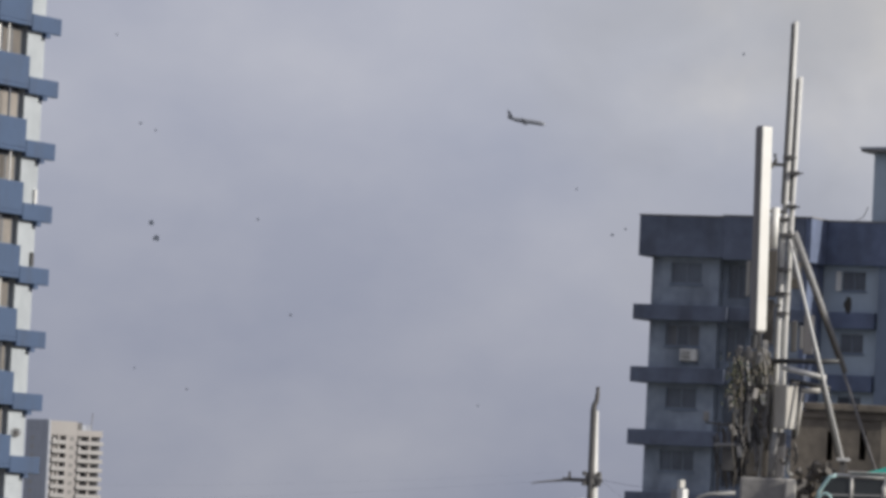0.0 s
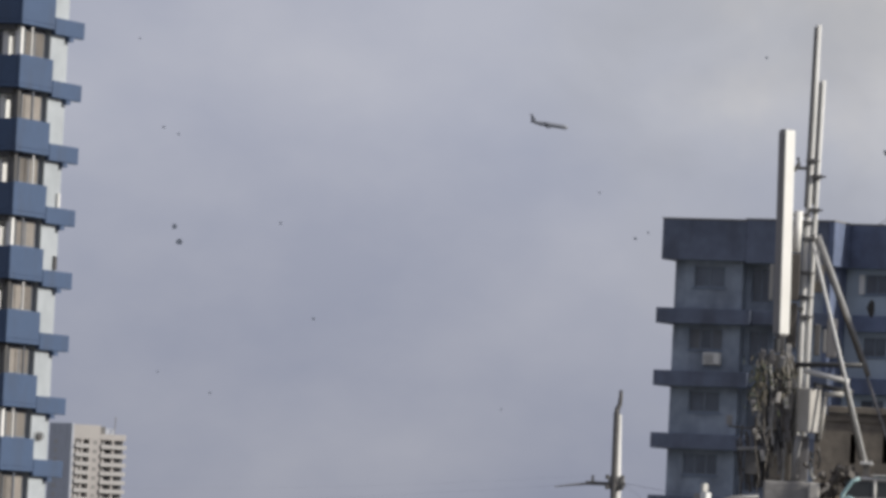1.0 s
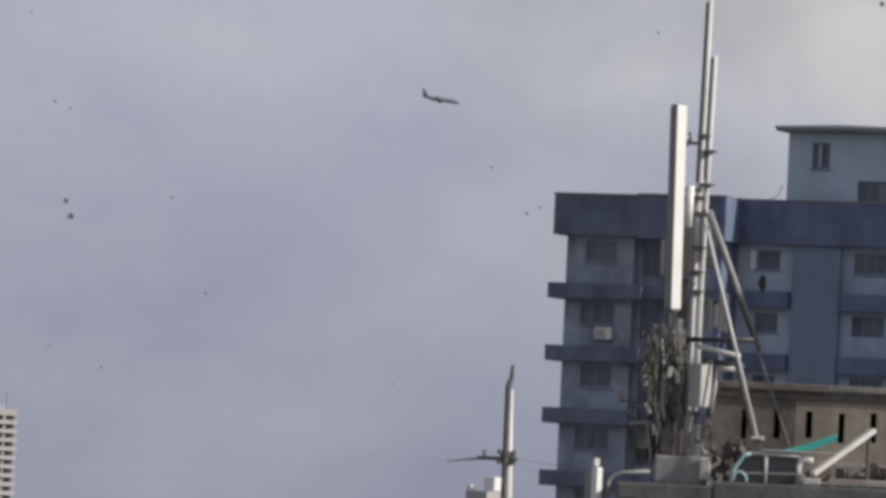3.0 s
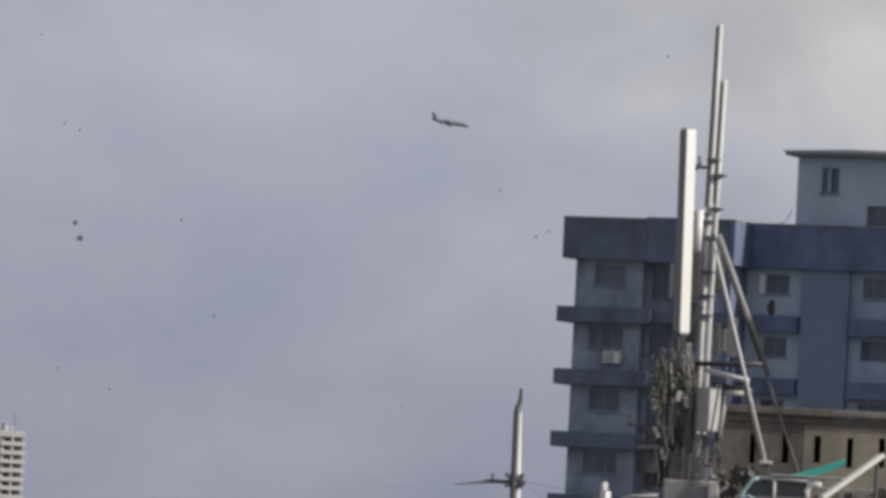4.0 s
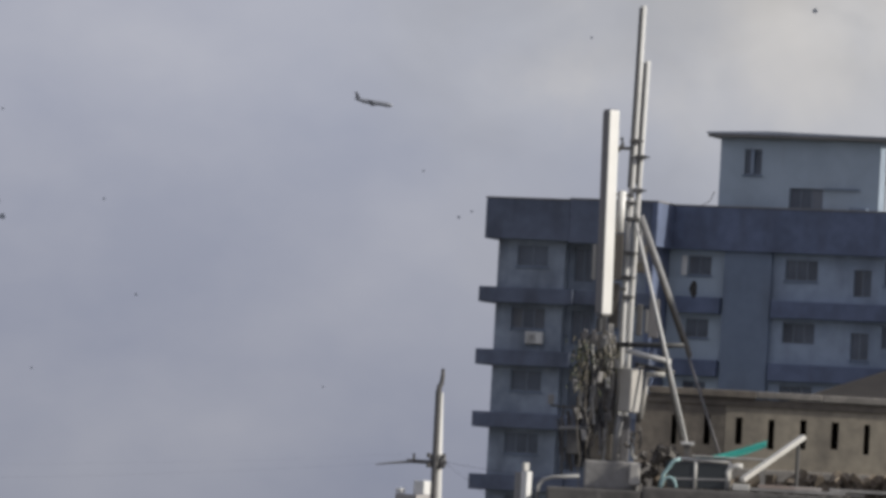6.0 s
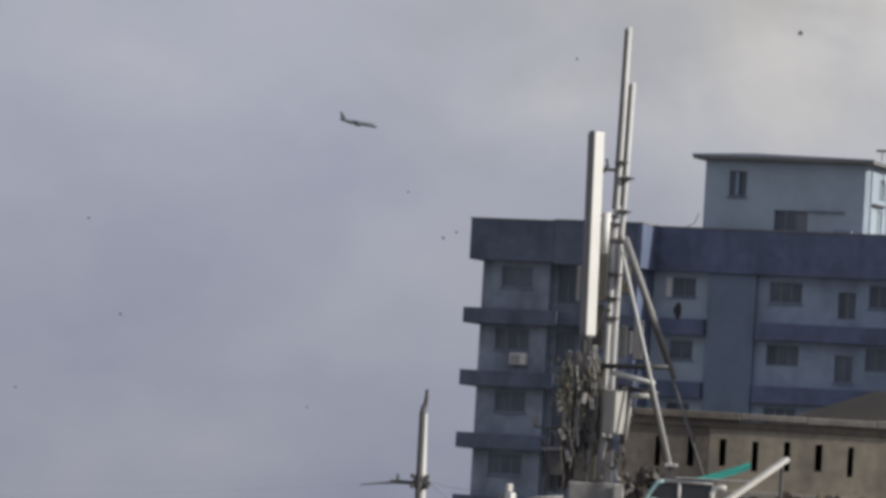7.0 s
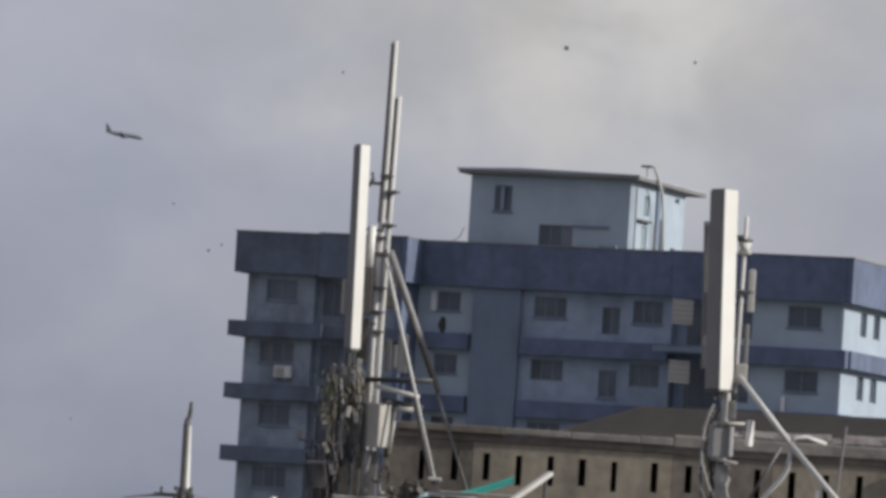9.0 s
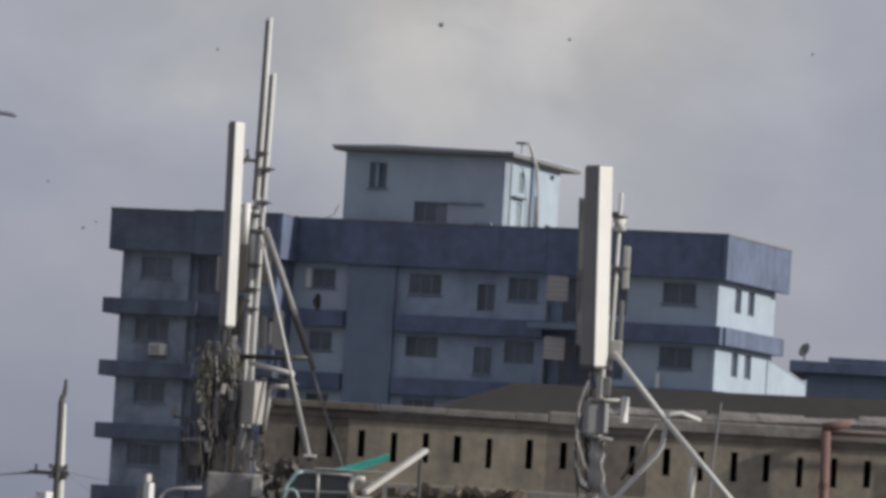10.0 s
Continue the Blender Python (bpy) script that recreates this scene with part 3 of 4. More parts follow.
# ---- the blue tower: x right along its front, y back ----
tower = thing("apartment_tower", "tall blue apartment tower with boxy corner balconies", "building", pose(-46.97, 300, 0, 0, 0, -18))
# dark core painted as the shade behind the balconies
part("dark_room_core", box(-14, -1.6, 3.3, 5.05, 0, 47), SHADE_GREY, tower)
part("wall", box(-1.5, -0.25, 3.62, 5.5, 0, 47), TOWER_WHITE, tower, "pale flank wall")
part("wall", box(-14, -4.3, 5.6, 12.5, 0, 47.2), TOWER_WHITE, tower)
part("roof", box(-14.5, 0.3, -0.3, 7, 47.25, 48.2, bevel=0.05), TOWER_BLUE, tower)
for k in range(-3, 12):
    z = 35.835 - 3.061 * k
    bal = part("balcony", box(-9.0, 0.0, 0.0, 3.55, z, z + 0.2, bevel=0.02), TOWER_BLUE, tower, "boxy dark blue balcony")
    part("balcony_front", box(-9.0, -0.16, 0.0, 0.15, z + 0.204, z + 1.55, bevel=0.03), TOWER_BLUE, bal)
    part("balcony_side", box(-0.15, 0.0, 0.0, 3.55, z + 0.204, z + 1.6, bevel=0.03), TOWER_BLUE, bal)
    # dark blocks stand in for the shadow under the balcony
    part("soffit_shade", box(-1.6, -0.5, 0.25, 0.9, z - 0.3, z - 0.004, bevel=0.06), SHADE_GREY, bal)
    part("soffit_shade", box(-0.9, -0.5, 1.9, 3.4, z - 0.16, z - 0.004, bevel=0.04), SHADE_GREY, bal)
    part("sun_ledge", box(-0.24, 0.02, 3.57, 6.75, z - 0.2, z + 0.62, bevel=0.04), TOWER_BLUE, tower)
    part("bracket", box(-0.24, 0.01, 5.15, 5.6, z - 0.42, z - 0.21), TOWER_BLUE, tower)
    window(tower, 1.3, 3.4, 0.0, z + 1.62, z + 2.9, m=pose(-0.35, 0.0, 0, 0, 0, 90), bars=1, fill=BLIND, sill=False)
    part("column", box(-0.6, -0.3, 0.55, 0.85, z + 1.5, z + 3.0), DULL_STEEL if k % 3 else WHITE_PAINT, tower)
    window(tower, -3.0, -1.4, 1.6, z + 0.3, z + 2.9, bars=2, curtain=k % 2 == 0, sill=False)
    part("column", box(-1.35, -1.05, 0.7, 1.4, z + 0.2, z + 2.98), WHITE_PAINT, tower)
    part("balcony_door", box(-2.9, -2.35, 1.45, 1.58, z + 0.22, z + 2.4, bevel=0.01), (DULL_STEEL, CURTAIN, WHITE_PAINT)[k % 3], tower)
    part("rail_post", box(-0.1, -0.04, 1.2 + 0.4 * (k % 3), 1.3 + 0.4 * (k % 3), z + 1.605, z + 2.98), (WHITE_PAINT, CURTAIN)[k % 2], tower)
    if k % 2 == 0:
        part("drying_cloth", box(-2.2, -1.7, 0.35, 0.42, z + 1.5, z + 2.6, bevel=0.02), WHITE_PAINT, tower, "pale cloth hung out to dry")
    if k in (2, 3):
        part("wall_lamp", box(-0.24, -0.1, 5.0, 5.25, z + 0.66, z + 1.35, bevel=0.03), DULL_STEEL if k == 3 else WHITE_PAINT, tower, "small fitting on the flank wall")
    if k == 6:
        part("wall_fan", tube([(-0.18, 4.4 + 0.5 * math.cos(a), z + 1.75 + 0.2 * math.sin(a)) for a in [math.pi * j / 8 for j in range(17)]], 0.025, 6), GREY_TUBE, tower, "round grey fan guard on the flank")
        part("fan_box", box(-0.24, -0.12, 4.2, 4.65, z + 1.6, z + 1.85, bevel=0.03), DULL_STEEL, tower)

# ---- the far cream tower ----
far = thing("residential_tower", "far cream high-rise with rows of shaded balconies", "building", pose(-297.3, 2050, 0, 0, 0, 35))
part("wall", box(-0.7, 0, -0.5, 16, 0, 48.2), SIDE_GREY, far, "grey shaded side wall, haze painted in")
part("wall", box(0.02, 19.3, 1.5, 16, 0, 45.1), CREAM, far)
part("parapet", box(0.02, 10.0, -0.2, 1.48, 43.2, 47.9, bevel=0.1), CREAM, far, "tall blank parapet")
part("parapet", box(10.02, 19.3, -0.2, 1.48, 43.2, 45.2, bevel=0.1), CREAM, far)
part("roof_room", box(3.0, 9.6, 2.0, 9, 45.1, 47.6, bevel=0.1), CREAM, far)
part("roof_tank", box(10.1, 11.8, 0.0, 1.3, 45.22, 47.6, bevel=0.1), DULL_STEEL, far)
part("roof_room", box(12.2, 16.0, 2.0, 6.0, 45.1, 47.0, bevel=0.1), SIDE_GREY, far)
part("roof_mast", tube([(15.4, 1, 45.2), (15.9, 1, 51.0)], 0.16, 6), GREY_TUBE, far)
for x0, x1 in ((0.03, 0.7), (5.9, 10.0)):
    part("pier", box(x0, x1, -0.3, 1.48, 0, 43.18), CREAM, far)
for k in range(14):
    z = 40.35 - 2.9 * k
    part("window_recess", box(7.3, 8.7, -0.36, -0.302, z + 1.3, z + 2.5), ROOF_GREY, far)
    part("flank_window", box(-0.76, -0.702, 10.0, 12.0, z + 1.2, z + 2.5), FAR_WHITE, far)
    for x0, x1 in ((0.72, 5.88), (10.02, 19.3)):
        part("balcony", box(x0, x1, -0.9, 1.48, z, z + 1.3, bevel=0.04), FAR_WHITE, far)
        # dark slab paints the shade at the back of the balcony
        part("recess_shade", box(x0 + 0.1, x1 - 0.2, 1.4, 1.49, z + 1.4, z + 2.85), SHADE_GREY, far)
        part("screen", box(x0 + 0.6, x0 + 1.5, -0.2, 0.0, z + 1.31, z + 2.3), (FAR_WHITE, ROOF_GREY, CREAM)[(k * 5 + int(x0)) % 3], far)
        part("divider", box((x0 + x1) / 2 - 0.4, (x0 + x1) / 2 + 0.4, -0.3, 1.38, z + 1.36, z + 2.88), CREAM, far)

# ---- cream house beyond the pole ----
house = thing("cream_house", "low cream house with a stepped roofline", "house", pose(-11.25, 180, 0, 0, 0, -38))
part("wall", box(-0.5, 0.3, 0, 0.9, 0, 15.95), CREAM, house)
part("parapet", box(-0.1, 0.3, 0.3, 0.9, 15.96, 16.36, bevel=0.03), WHITE_PAINT, house)
part("pier", box(-0.5, -0.3, 0, 0.2, 15.96, 16.12, bevel=0.03), WHITE_PAINT, house)

# ---- tiled hip roof behind the parapet ----
hip = thing("tiled_house", "low house under a brown tiled hip roof", "house", pose(0, 150, 0))
part("wall", box(0.9, 24, 0.5, 9.5, 0, 17.9), CONCRETE, hip)
bm = bmesh.new()
ev = [bm.verts.new(p) for p in ((-1.6, 0, 18.0), (26, 0, 18.0), (26, 10, 18.0), (-1.6, 10, 18.0), (1.95, 5, 19.53), (22, 5, 19.80))]
for f in ((0, 1, 5, 4), (1, 2, 5), (2, 3, 4, 5), (3, 0, 4), (3, 2, 1, 0)):
    bm.faces.new([ev[i] for i in f])
roof = part("roof", bm, TILE, hip)
part("ridge", tube([(1.92, 5, 19.45), (22, 5, 19.72)], 0.07, 8), TILE, hip)
part("ridge", tube([(1.92, 5, 19.45), (-1.6, 0, 18.02)], 0.06, 8), TILE, hip)

# ---- slotted parapet ----
wall = thing("slotted_parapet", "weathered tan concrete parapet with narrow upright slots", "wall", pose(0, 110, 0))
at = [-2.33, -1.76, -1.20, -0.65, -0.09, 0.46, 1.01, 1.71, 2.31, 2.92, 3.50, 4.10, 4.69, 5.27, 5.84, 6.41, 7.01, 7.59, 8.2, 8.8]
holes = [(x - 0.050 - 0.008 * (k % 3), x + 0.050 + 0.008 * (k % 2), 16.73 + 0.03 * (k * 7 % 3 - 1), 17.23 + 0.012 * (k * 5 % 3 - 1)) for k, x in enumerate(at)]
part("wall", pierced(-3.0, -1.45, 0, 0.22, 0, 17.42, holes[:2]), DARK_WALL, wall, "dark brown stretch of parapet")
part("wall", pierced(-1.449, 2.0, -0.003, 0.22, 0, 17.42, holes[2:8]), TAN_WALL, wall)
part("wall", pierced(2.001, 3.75, 0.001, 0.22, 0, 17.42, holes[8:11]), GRIMY_WALL, wall, "grimier brown stretch of parapet")
part("wall", pierced(3.751, 14, -0.002, 0.22, 0, 17.42, holes[11:]), TAN_WALL, wall)
rng = random.Random(21)
x = -2.8
while x < 2.0:
    w = min(rng.uniform(0.8, 1.5), 2.0 - x)
    if w > 0.05:
        is_dark = x < -1.5
        part("coping_stone", box(x, x + w - 0.006, -0.09 - rng.uniform(0, 0.025), 0.32, 17.575 - rng.uniform(0, 0.02), 17.69 + rng.uniform(-0.03 if is_dark else -0.008, 0.03 if is_dark else 0.012), bevel=0.02), DARK_WALL if is_dark else COPING, wall, "" if is_dark else "stained concrete coping")
    x += w
# dark course paints the shadow that the coping drops on the wall
part("band", box(-2.9, 2.0, -0.035, 0.25, 17.424, 17.552, bevel=0.01), DARK_WALL, wall, "dark course as the coping's painted shadow")
part("coping", box(2.01, 14, -0.08, 0.32, 17.53, 17.75, bevel=0.03), COPING, wall)
# dark backing and unseen lid, added to keep light out of the slots
part("slot_backing", box(-2.77, 14, 1.1, 1.3, 0, 17.3), FILTER, wall)
part("slot_lid", box(-2.77, 14, 0.33, 1.09, 17.31, 17.41), COPING, wall)
part("flank", box(-3.0, -2.78, 0.23, 1.39, 0, 17.3), TAN_WALL, wall)
part("band", box(2.01, 14, -0.03, 0.25, 17.424, 17.528), GRIMY_WALL, wall)
part("plinth", box(-3.05, 14, -0.14, -0.004, 0, 16.35, bevel=0.03), COPING, wall)
for x in (8.5,):
    part("buttress", box(x - 0.2, x + 0.2, -0.12, -0.004, 16.36, 17.41, bevel=0.02), COPING, wall)
rng = random.Random(4)
for i in range(10):
    x = 3.0 + i * 0.62
    w = rng.uniform(0.75, 1.1)
    sheet = thing("roof_sheet", "weathered loose metal roofing sheet lying on the parapet", "metal sheet",
                  pose(x, 110.15, 17.79 + 0.018 * (i % 3) + (0.05 if i > 5 else 0.0), rng.uniform(8, 15), rng.uniform(-6, 2), rng.uniform(-6, 6)), "loose roof sheets")
    bm = bmesh.new()
    n = 12
    rows = [[bm.verts.new((-w / 2 + w * j / n, y, 0.006 * (j % 2))) for j in range(n + 1)] for y in (-0.13, 0.62)]
    for j in range(n):
        bm.faces.new((rows[0][j], rows[0][j + 1], rows[1][j + 1], rows[1][j]))
    bmesh.ops.solidify(bm, geom=bm.faces[:], thickness=0.01)
    part("sheet", bm, SHEET, sheet)
pipe = thing("rust_red_pipe", "rust-red drain pipe with an elbow running down the parapet", "pipe")
part("pipe", tube([(6.82, 109.75, 17.70), (6.91, 109.75, 13.0)], 0.082, 12), RUST, pipe, smooth=True)
part("elbow", tube([(6.745, 109.75, 17.755), (6.95, 109.75, 17.79), (7.22, 109.75, 17.86)], 0.082, 12), RUST, pipe, smooth=True)
part("branch_pipe", tube([(6.9, 109.8, 17.66), (9.5, 109.8, 17.70)], 0.03, 8), RUST, pipe, smooth=True)
part("collar", tube([(6.83, 109.75, 16.7), (6.835, 109.75, 16.8)], 0.094, 12), RUST, pipe)

# ---- foreground roof with the aerials ----
roof_house = thing("aerial_roof_building", "dark-stained flat concrete roof that carries the aerials", "building", pose(0, 81, 0))
part("wall", box(-3.1, 9.0, -1.2, 9, 0, 15.38), ROOF_DARK, roof_house)
part("roof", box(-2.05, 9.2, -1.4, 9.2, 15.4, 15.68, bevel=0.03), ROOF_DARK, roof_house, "dark stained roof slab edge")
part("roof", box(-3.25, -2.06, -1.4, 9.2, 15.4, 15.62, bevel=0.03), ROOF_DARK, roof_house)


def strut(a, b, r, mat, parent, name="strut", label=""):
    return part(name, tube([a, b], r, 10), mat, parent, label, smooth=True)


def clamp(x, y, z, parent, w=0.13):
    p = part("clamp", box(x - w / 2, x + w / 2, y - 0.05, y + 0.05, z - 0.025, z + 0.025, bevel=0.008), DULL_STEEL, parent)
    part("bolt", tube([(x + w / 2 - 0.002, y - 0.03, z), (x + w / 2 + 0.045, y - 0.03, z)], 0.012, 6), DULL_STEEL, p)


def panel_antenna(parent, x, y, z0, z1, a, b, turn, lean):
    """A sector panel: a rounded bright radome in front of a grey tray darkened for shade, with end caps and sockets."""
    m = pose(x, y, z0, 0, lean, 0) @ pose(0, 0, 0, 0, 0, turn)
    h = z1 - z0
    p = part("panel_antenna", turned(box(-a / 2, a / 2, -b / 2 - 0.004, -b / 2 + 0.022, 0, h, bevel=0.01), m), RADOME, parent, "white sector panel radome")
    part("tray", turned(box(-a / 2 + 0.004, a / 2 - 0.004, -b / 2 + 0.023, b / 2, 0.01, h - 0.01, bevel=0.012), m), DARKENED_SIDE, p)
    part("seam", turned(box(-a / 2 - 0.002, -a / 2 + 0.006, -b / 2 + 0.024, -b / 2 + 0.034, 0.03, h - 0.03), m), DULL_STEEL, p)
    part("end_cap", turned(box(-a / 2 + 0.01, a / 2 - 0.01, -b / 2 + 0.01, b / 2 - 0.01, h - 0.008, h + 0.015, bevel=0.01), m), DARKENED_SIDE, p)
    part("end_cap", turned(box(-a / 2 + 0.01, a / 2 - 0.01, -b / 2 + 0.01, b / 2 - 0.01, -0.03, -0.002, bevel=0.008), m), DULL_STEEL, p)
    for k in (-0.5, 0.0, 0.5):
        part("socket", turned(tube([(k * a * 0.6, 0, -0.13), (k * a * 0.6, 0, -0.032)], 0.018, 8), m), DULL_STEEL, p)
    return p


def radio_unit(parent, x0, x1, y0, y1, z0, z1, turn=0.0, fins=5, shell=UNIT):
    cx, cy = (x0 + x1) / 2, (y0 + y1) / 2
    m = pose(cx, cy, 0, 0, 0, turn)
    w, d = (x1 - x0) / 2, (y1 - y0) / 2
    u = part("radio_unit", turned(box(-w, w, -d, d, z0, z1, bevel=0.02), m), shell, parent, "weathered pale radio unit" if shell == UNIT else "weathered grey radio unit")
    for i in range(fins):
        x = -w + 2 * w * (i + 0.5) / fins
        part("fin", turned(box(x - 0.008, x + 0.008, -d - 0.03, -d - 0.001, z0 + 0.04, z1 - 0.04), m), shell, u)
    part("handle", turned(tube([(-w * 0.5, -d - 0.002, z1 - 0.02), (-w * 0.5, -d - 0.05, z1 + 0.03), (w * 0.5, -d - 0.05, z1 + 0.03), (w * 0.5, -d - 0.002, z1 - 0.02)], 0.01, 6), m), DULL_STEEL, u)
    return u


mast = thing("antenna_mast", "rooftop aerial mast with white sector panel and slanting stays", "antenna mast")
panel_antenna(mast, -2.695, 80.8, 17.86, 20.46, 0.155, 0.155, 40, -0.8)
part("pole", tube([(-2.443, 81, 15.6), (-2.440, 81, 18.0), (-2.425, 81, 19.27), (-2.406, 81, 20.7), (-2.393, 81, 21.845)], 0.039, 12), GALV, mast, "tall galvanised tube", smooth=True)
part("pole", tube([(-2.358, 81.05, 15.6), (-2.348, 81.05, 18.0), (-2.332, 81.05, 19.52), (-2.303, 81.05, 21.14)], 0.036, 12), GALV, mast, "shorter galvanised tube", smooth=True)
part("pole", tube([(-2.66, 81.0, 15.6), (-2.69, 81.0, 20.2)], 0.03, 10), GREY_TUBE, mast, smooth=True)
# dark tubes added to give both poles their unlit left edge
part("feeder", tube([(-2.453, 80.96, 19.5), (-2.436, 80.96, 20.7), (-2.421, 80.96, 21.81)], 0.024, 8), CABLE_DARK, mast, "dark strip for the tube's unlit edge")
part("feeder", tube([(-2.362, 81.02, 19.55), (-2.335, 81.02, 21.11)], 0.02, 8), CABLE_DARK, mast)
part("shroud", tube([(-2.55, 80.95, 18.92), (-2.535, 80.95, 19.45)], 0.055, 12), RADOME, mast, "short white tube aerial", smooth=True)
part("filter_box", box(-2.615, -2.485, 80.86, 80.96, 18.3, 18.9, bevel=0.012), FILTER, mast, "slim dark brown filter box")
part("filter_box", box(-2.625, -2.50, 80.88, 80.96, 17.70, 18.27, bevel=0.012), FILTER, mast, "slim dark brown filter box")
part("slim_panel", box(-2.87, -2.82, 80.9, 81.0, 18.3, 18.75, bevel=0.012), UNIT, mast)
for x, z in ((-2.41, 20.10), (-2.32, 19.90), (-2.34, 19.47), (-2.45, 19.30), (-2.40, 19.10), (-2.41, 18.66), (-2.42, 18.35), (-2.40, 18.10)):
    clamp(x, 80.98, z, mast)
for z in (18.2, 19.4, 20.0):
    part("bracket", box(-2.74, -2.42, 80.94, 81.0, z - 0.02, z + 0.02), DULL_STEEL, mast)
part("bracket", tube([(-2.62, 80.9, 19.95), (-2.56, 80.9, 20.05), (-2.58, 80.9, 20.13)], 0.025, 6), DULL_STEEL, mast)
strut((-2.34, 80.95, 19.05), (-1.53, 80.3, 16.27), 0.021, GALV, mast, "stay", "pale slanting tube stay")
strut((-2.345, 81.0, 19.16), (-1.60, 80.45, 16.3), 0.022, DULL_STEEL, mast, "stay")
part("stay", tube([(-2.30, 81.15, 19.15), (-1.93, 81.38, 18.27), (-1.57, 81.6, 17.40)], 0.055, 10, r_end=0.036), GREY_TUBE, mast, "broad grey tapering brace", smooth=True)
strut((-2.25, 81.20, 19.0), (-1.66, 81.5, 17.55), 0.022, FILTER, mast, "stay")
strut((-1.60, 81.6, 17.42), (-0.95, 82.2, 15.68), 0.017, GREY_UNIT, mast, "stay", "thin grey slanting rod")
part("foot_plate", box(-1.60, -1.44, 80.2, 80.4, 16.24, 16.28, bevel=0.008), GALV, mast)
part("foot_post", box(-1.56, -1.48, 80.25, 80.35, 15.68, 16.236), ROOF_DARK, mast)
strut((-2.52, 80.85, 17.48), (-1.64, 80.75, 17.51), 0.034, CABLE_DARK, mast, "cross_bar")
strut((-2.37, 80.80, 17.41), (-1.80, 80.62, 17.29), 0.035, GALV, mast, "cross_bar", "pale cross bar")
strut((-2.36, 80.80, 17.43), (-2.39, 80.80, 17.05), 0.026, GALV, mast, "upright")
strut((-2.25, 80.85, 17.24), (-1.74, 80.75, 17.16), 0.03, CABLE_DARK, mast, "cross_bar")
strut((-2.10, 80.80, 17.12), (-1.86, 80.75, 17.13), 0.034, UNIT, mast, "cross_bar")
strut((-2.08, 80.8, 17.12), (-2.14, 80.8, 16.55), 0.024, UNIT, mast, "upright")
strut((-2.16, 80.85, 17.1), (-2.17, 80.85, 16.5), 0.032, DULL_STEEL, mast, "upright")
radio_unit(mast, -2.385, -2.185, 80.55, 80.77, 16.62, 17.18, 45, 0)
radio_unit(mast, -2.80, -2.655, 80.72, 80.9, 16.70, 17.12, 8, 4, GREY_UNIT)
radio_unit(mast, -2.645, -2.515, 80.74, 80.9, 16.60, 17.14, -6, 3, GREY_UNIT)
part("amplifier", box(-2.88, -2.63, 80.78, 80.95, 17.45, 17.60, bevel=0.015), DULL_STEEL, mast, "dark mast amplifier")
part("plug", tube([(-2.735, 80.75, 17.62), (-2.735, 80.75, 17.68), (-2.735, 80.75, 17.80)], 0.042, 10), CABLE_DARK, mast, "black cable plug")
part("power_box", box(-2.78, -2.49, 80.85, 81.05, 16.0, 16.52, bevel=0.02), FILTER, mast, "dark brown power box")
part("filter_box", box(-2.325, -2.19, 81.12, 81.22, 18.43, 18.78, bevel=0.012), FILTER, mast, "slim dark brown filter box")
part("filter_box", box(-2.12, -1.99, 81.2, 81.3, 17.60, 18.10, bevel=0.012), GREY_UNIT, mast)
part("conduit", tube([(-2.44, 80.72, 15.98), (-2.43, 80.72, 16.35), (-2.40, 80.72, 16.58)], 0.05, 10), GREY_TUBE, mast, "thick grey conduit", smooth=True)
part("power_box", box(-2.395, -2.275, 80.86, 80.96, 16.0, 16.58, bevel=0.015), GREY_UNIT, mast, "slim grey power box")
strut((-3.17, 80.75, 16.375), (-2.75, 80.85, 16.40), 0.028, GREY_TUBE, mast, "side_arm", "short grey side arm")
strut((-3.30, 80.75, 16.66), (-2.80, 80.9, 16.62), 0.014, DULL_STEEL, mast, "side_arm")
part("small_box", box(-3.335, -3.255, 80.68, 80.76, 16.675, 16.80, bevel=0.012), GREY_TUBE, mast)
part("junction_box", box(-3.08, -2.92, 80.88, 81.0, 16.05, 16.34, bevel=0.015), DULL_STEEL, mast)
part("slim_box", box(-2.28, -2.20, 81.15, 81.25, 17.62, 18.02, bevel=0.015), DULL_STEEL, mast)
part("slim_box", box(-2.17, -2.12, 81.2, 81.28, 17.66, 17.96, bevel=0.012), GREY_TUBE, mast)
part("slim_box", box(-2.62, -2.55, 80.78, 80.86, 17.40, 17.74, bevel=0.012), UNIT, mast)
part("slim_box", box(-2.30, -2.25, 80.9, 81.0, 18.55, 18.95, bevel=0.012), GREY_TUBE, mast)
part("junction_box", box(-2.72, -2.64, 80.75, 80.85, 17.66, 17.84, bevel=0.01), DULL_STEEL, mast)
part("concrete_base", box(-2.82, -2.14, 80.5, 81.3, 15.625, 15.99, bevel=0.03), CONCRETE, mast, "rough concrete mast base")
part("concrete_base", box(-2.24, -2.10, 80.3, 80.49, 15.69, 15.98, bevel=0.025), UNIT, mast)

rng = random.Random(11)
for i in range(20):
    mat = (CABLE_DARK, CABLE_TAN, CABLE_GREY, CABLE_DARK, GREY_UNIT)[i % 5]
    a = (rng.gauss(-2.70, 0.10), 80.70 + rng.uniform(0, 0.1), rng.uniform(17.1, 17.6))
    b = (min(max(rng.gauss(-2.66, 0.17), -3.0), -2.42), 80.72 + rng.uniform(-0.05, 0.1), rng.uniform(15.98, 16.7))
    part("cable", tube(sag(a, b, rng.uniform(-0.03, 0.10), 10, 0.016, rng), rng.uniform(0.012, 0.022), 6), mat, mast)
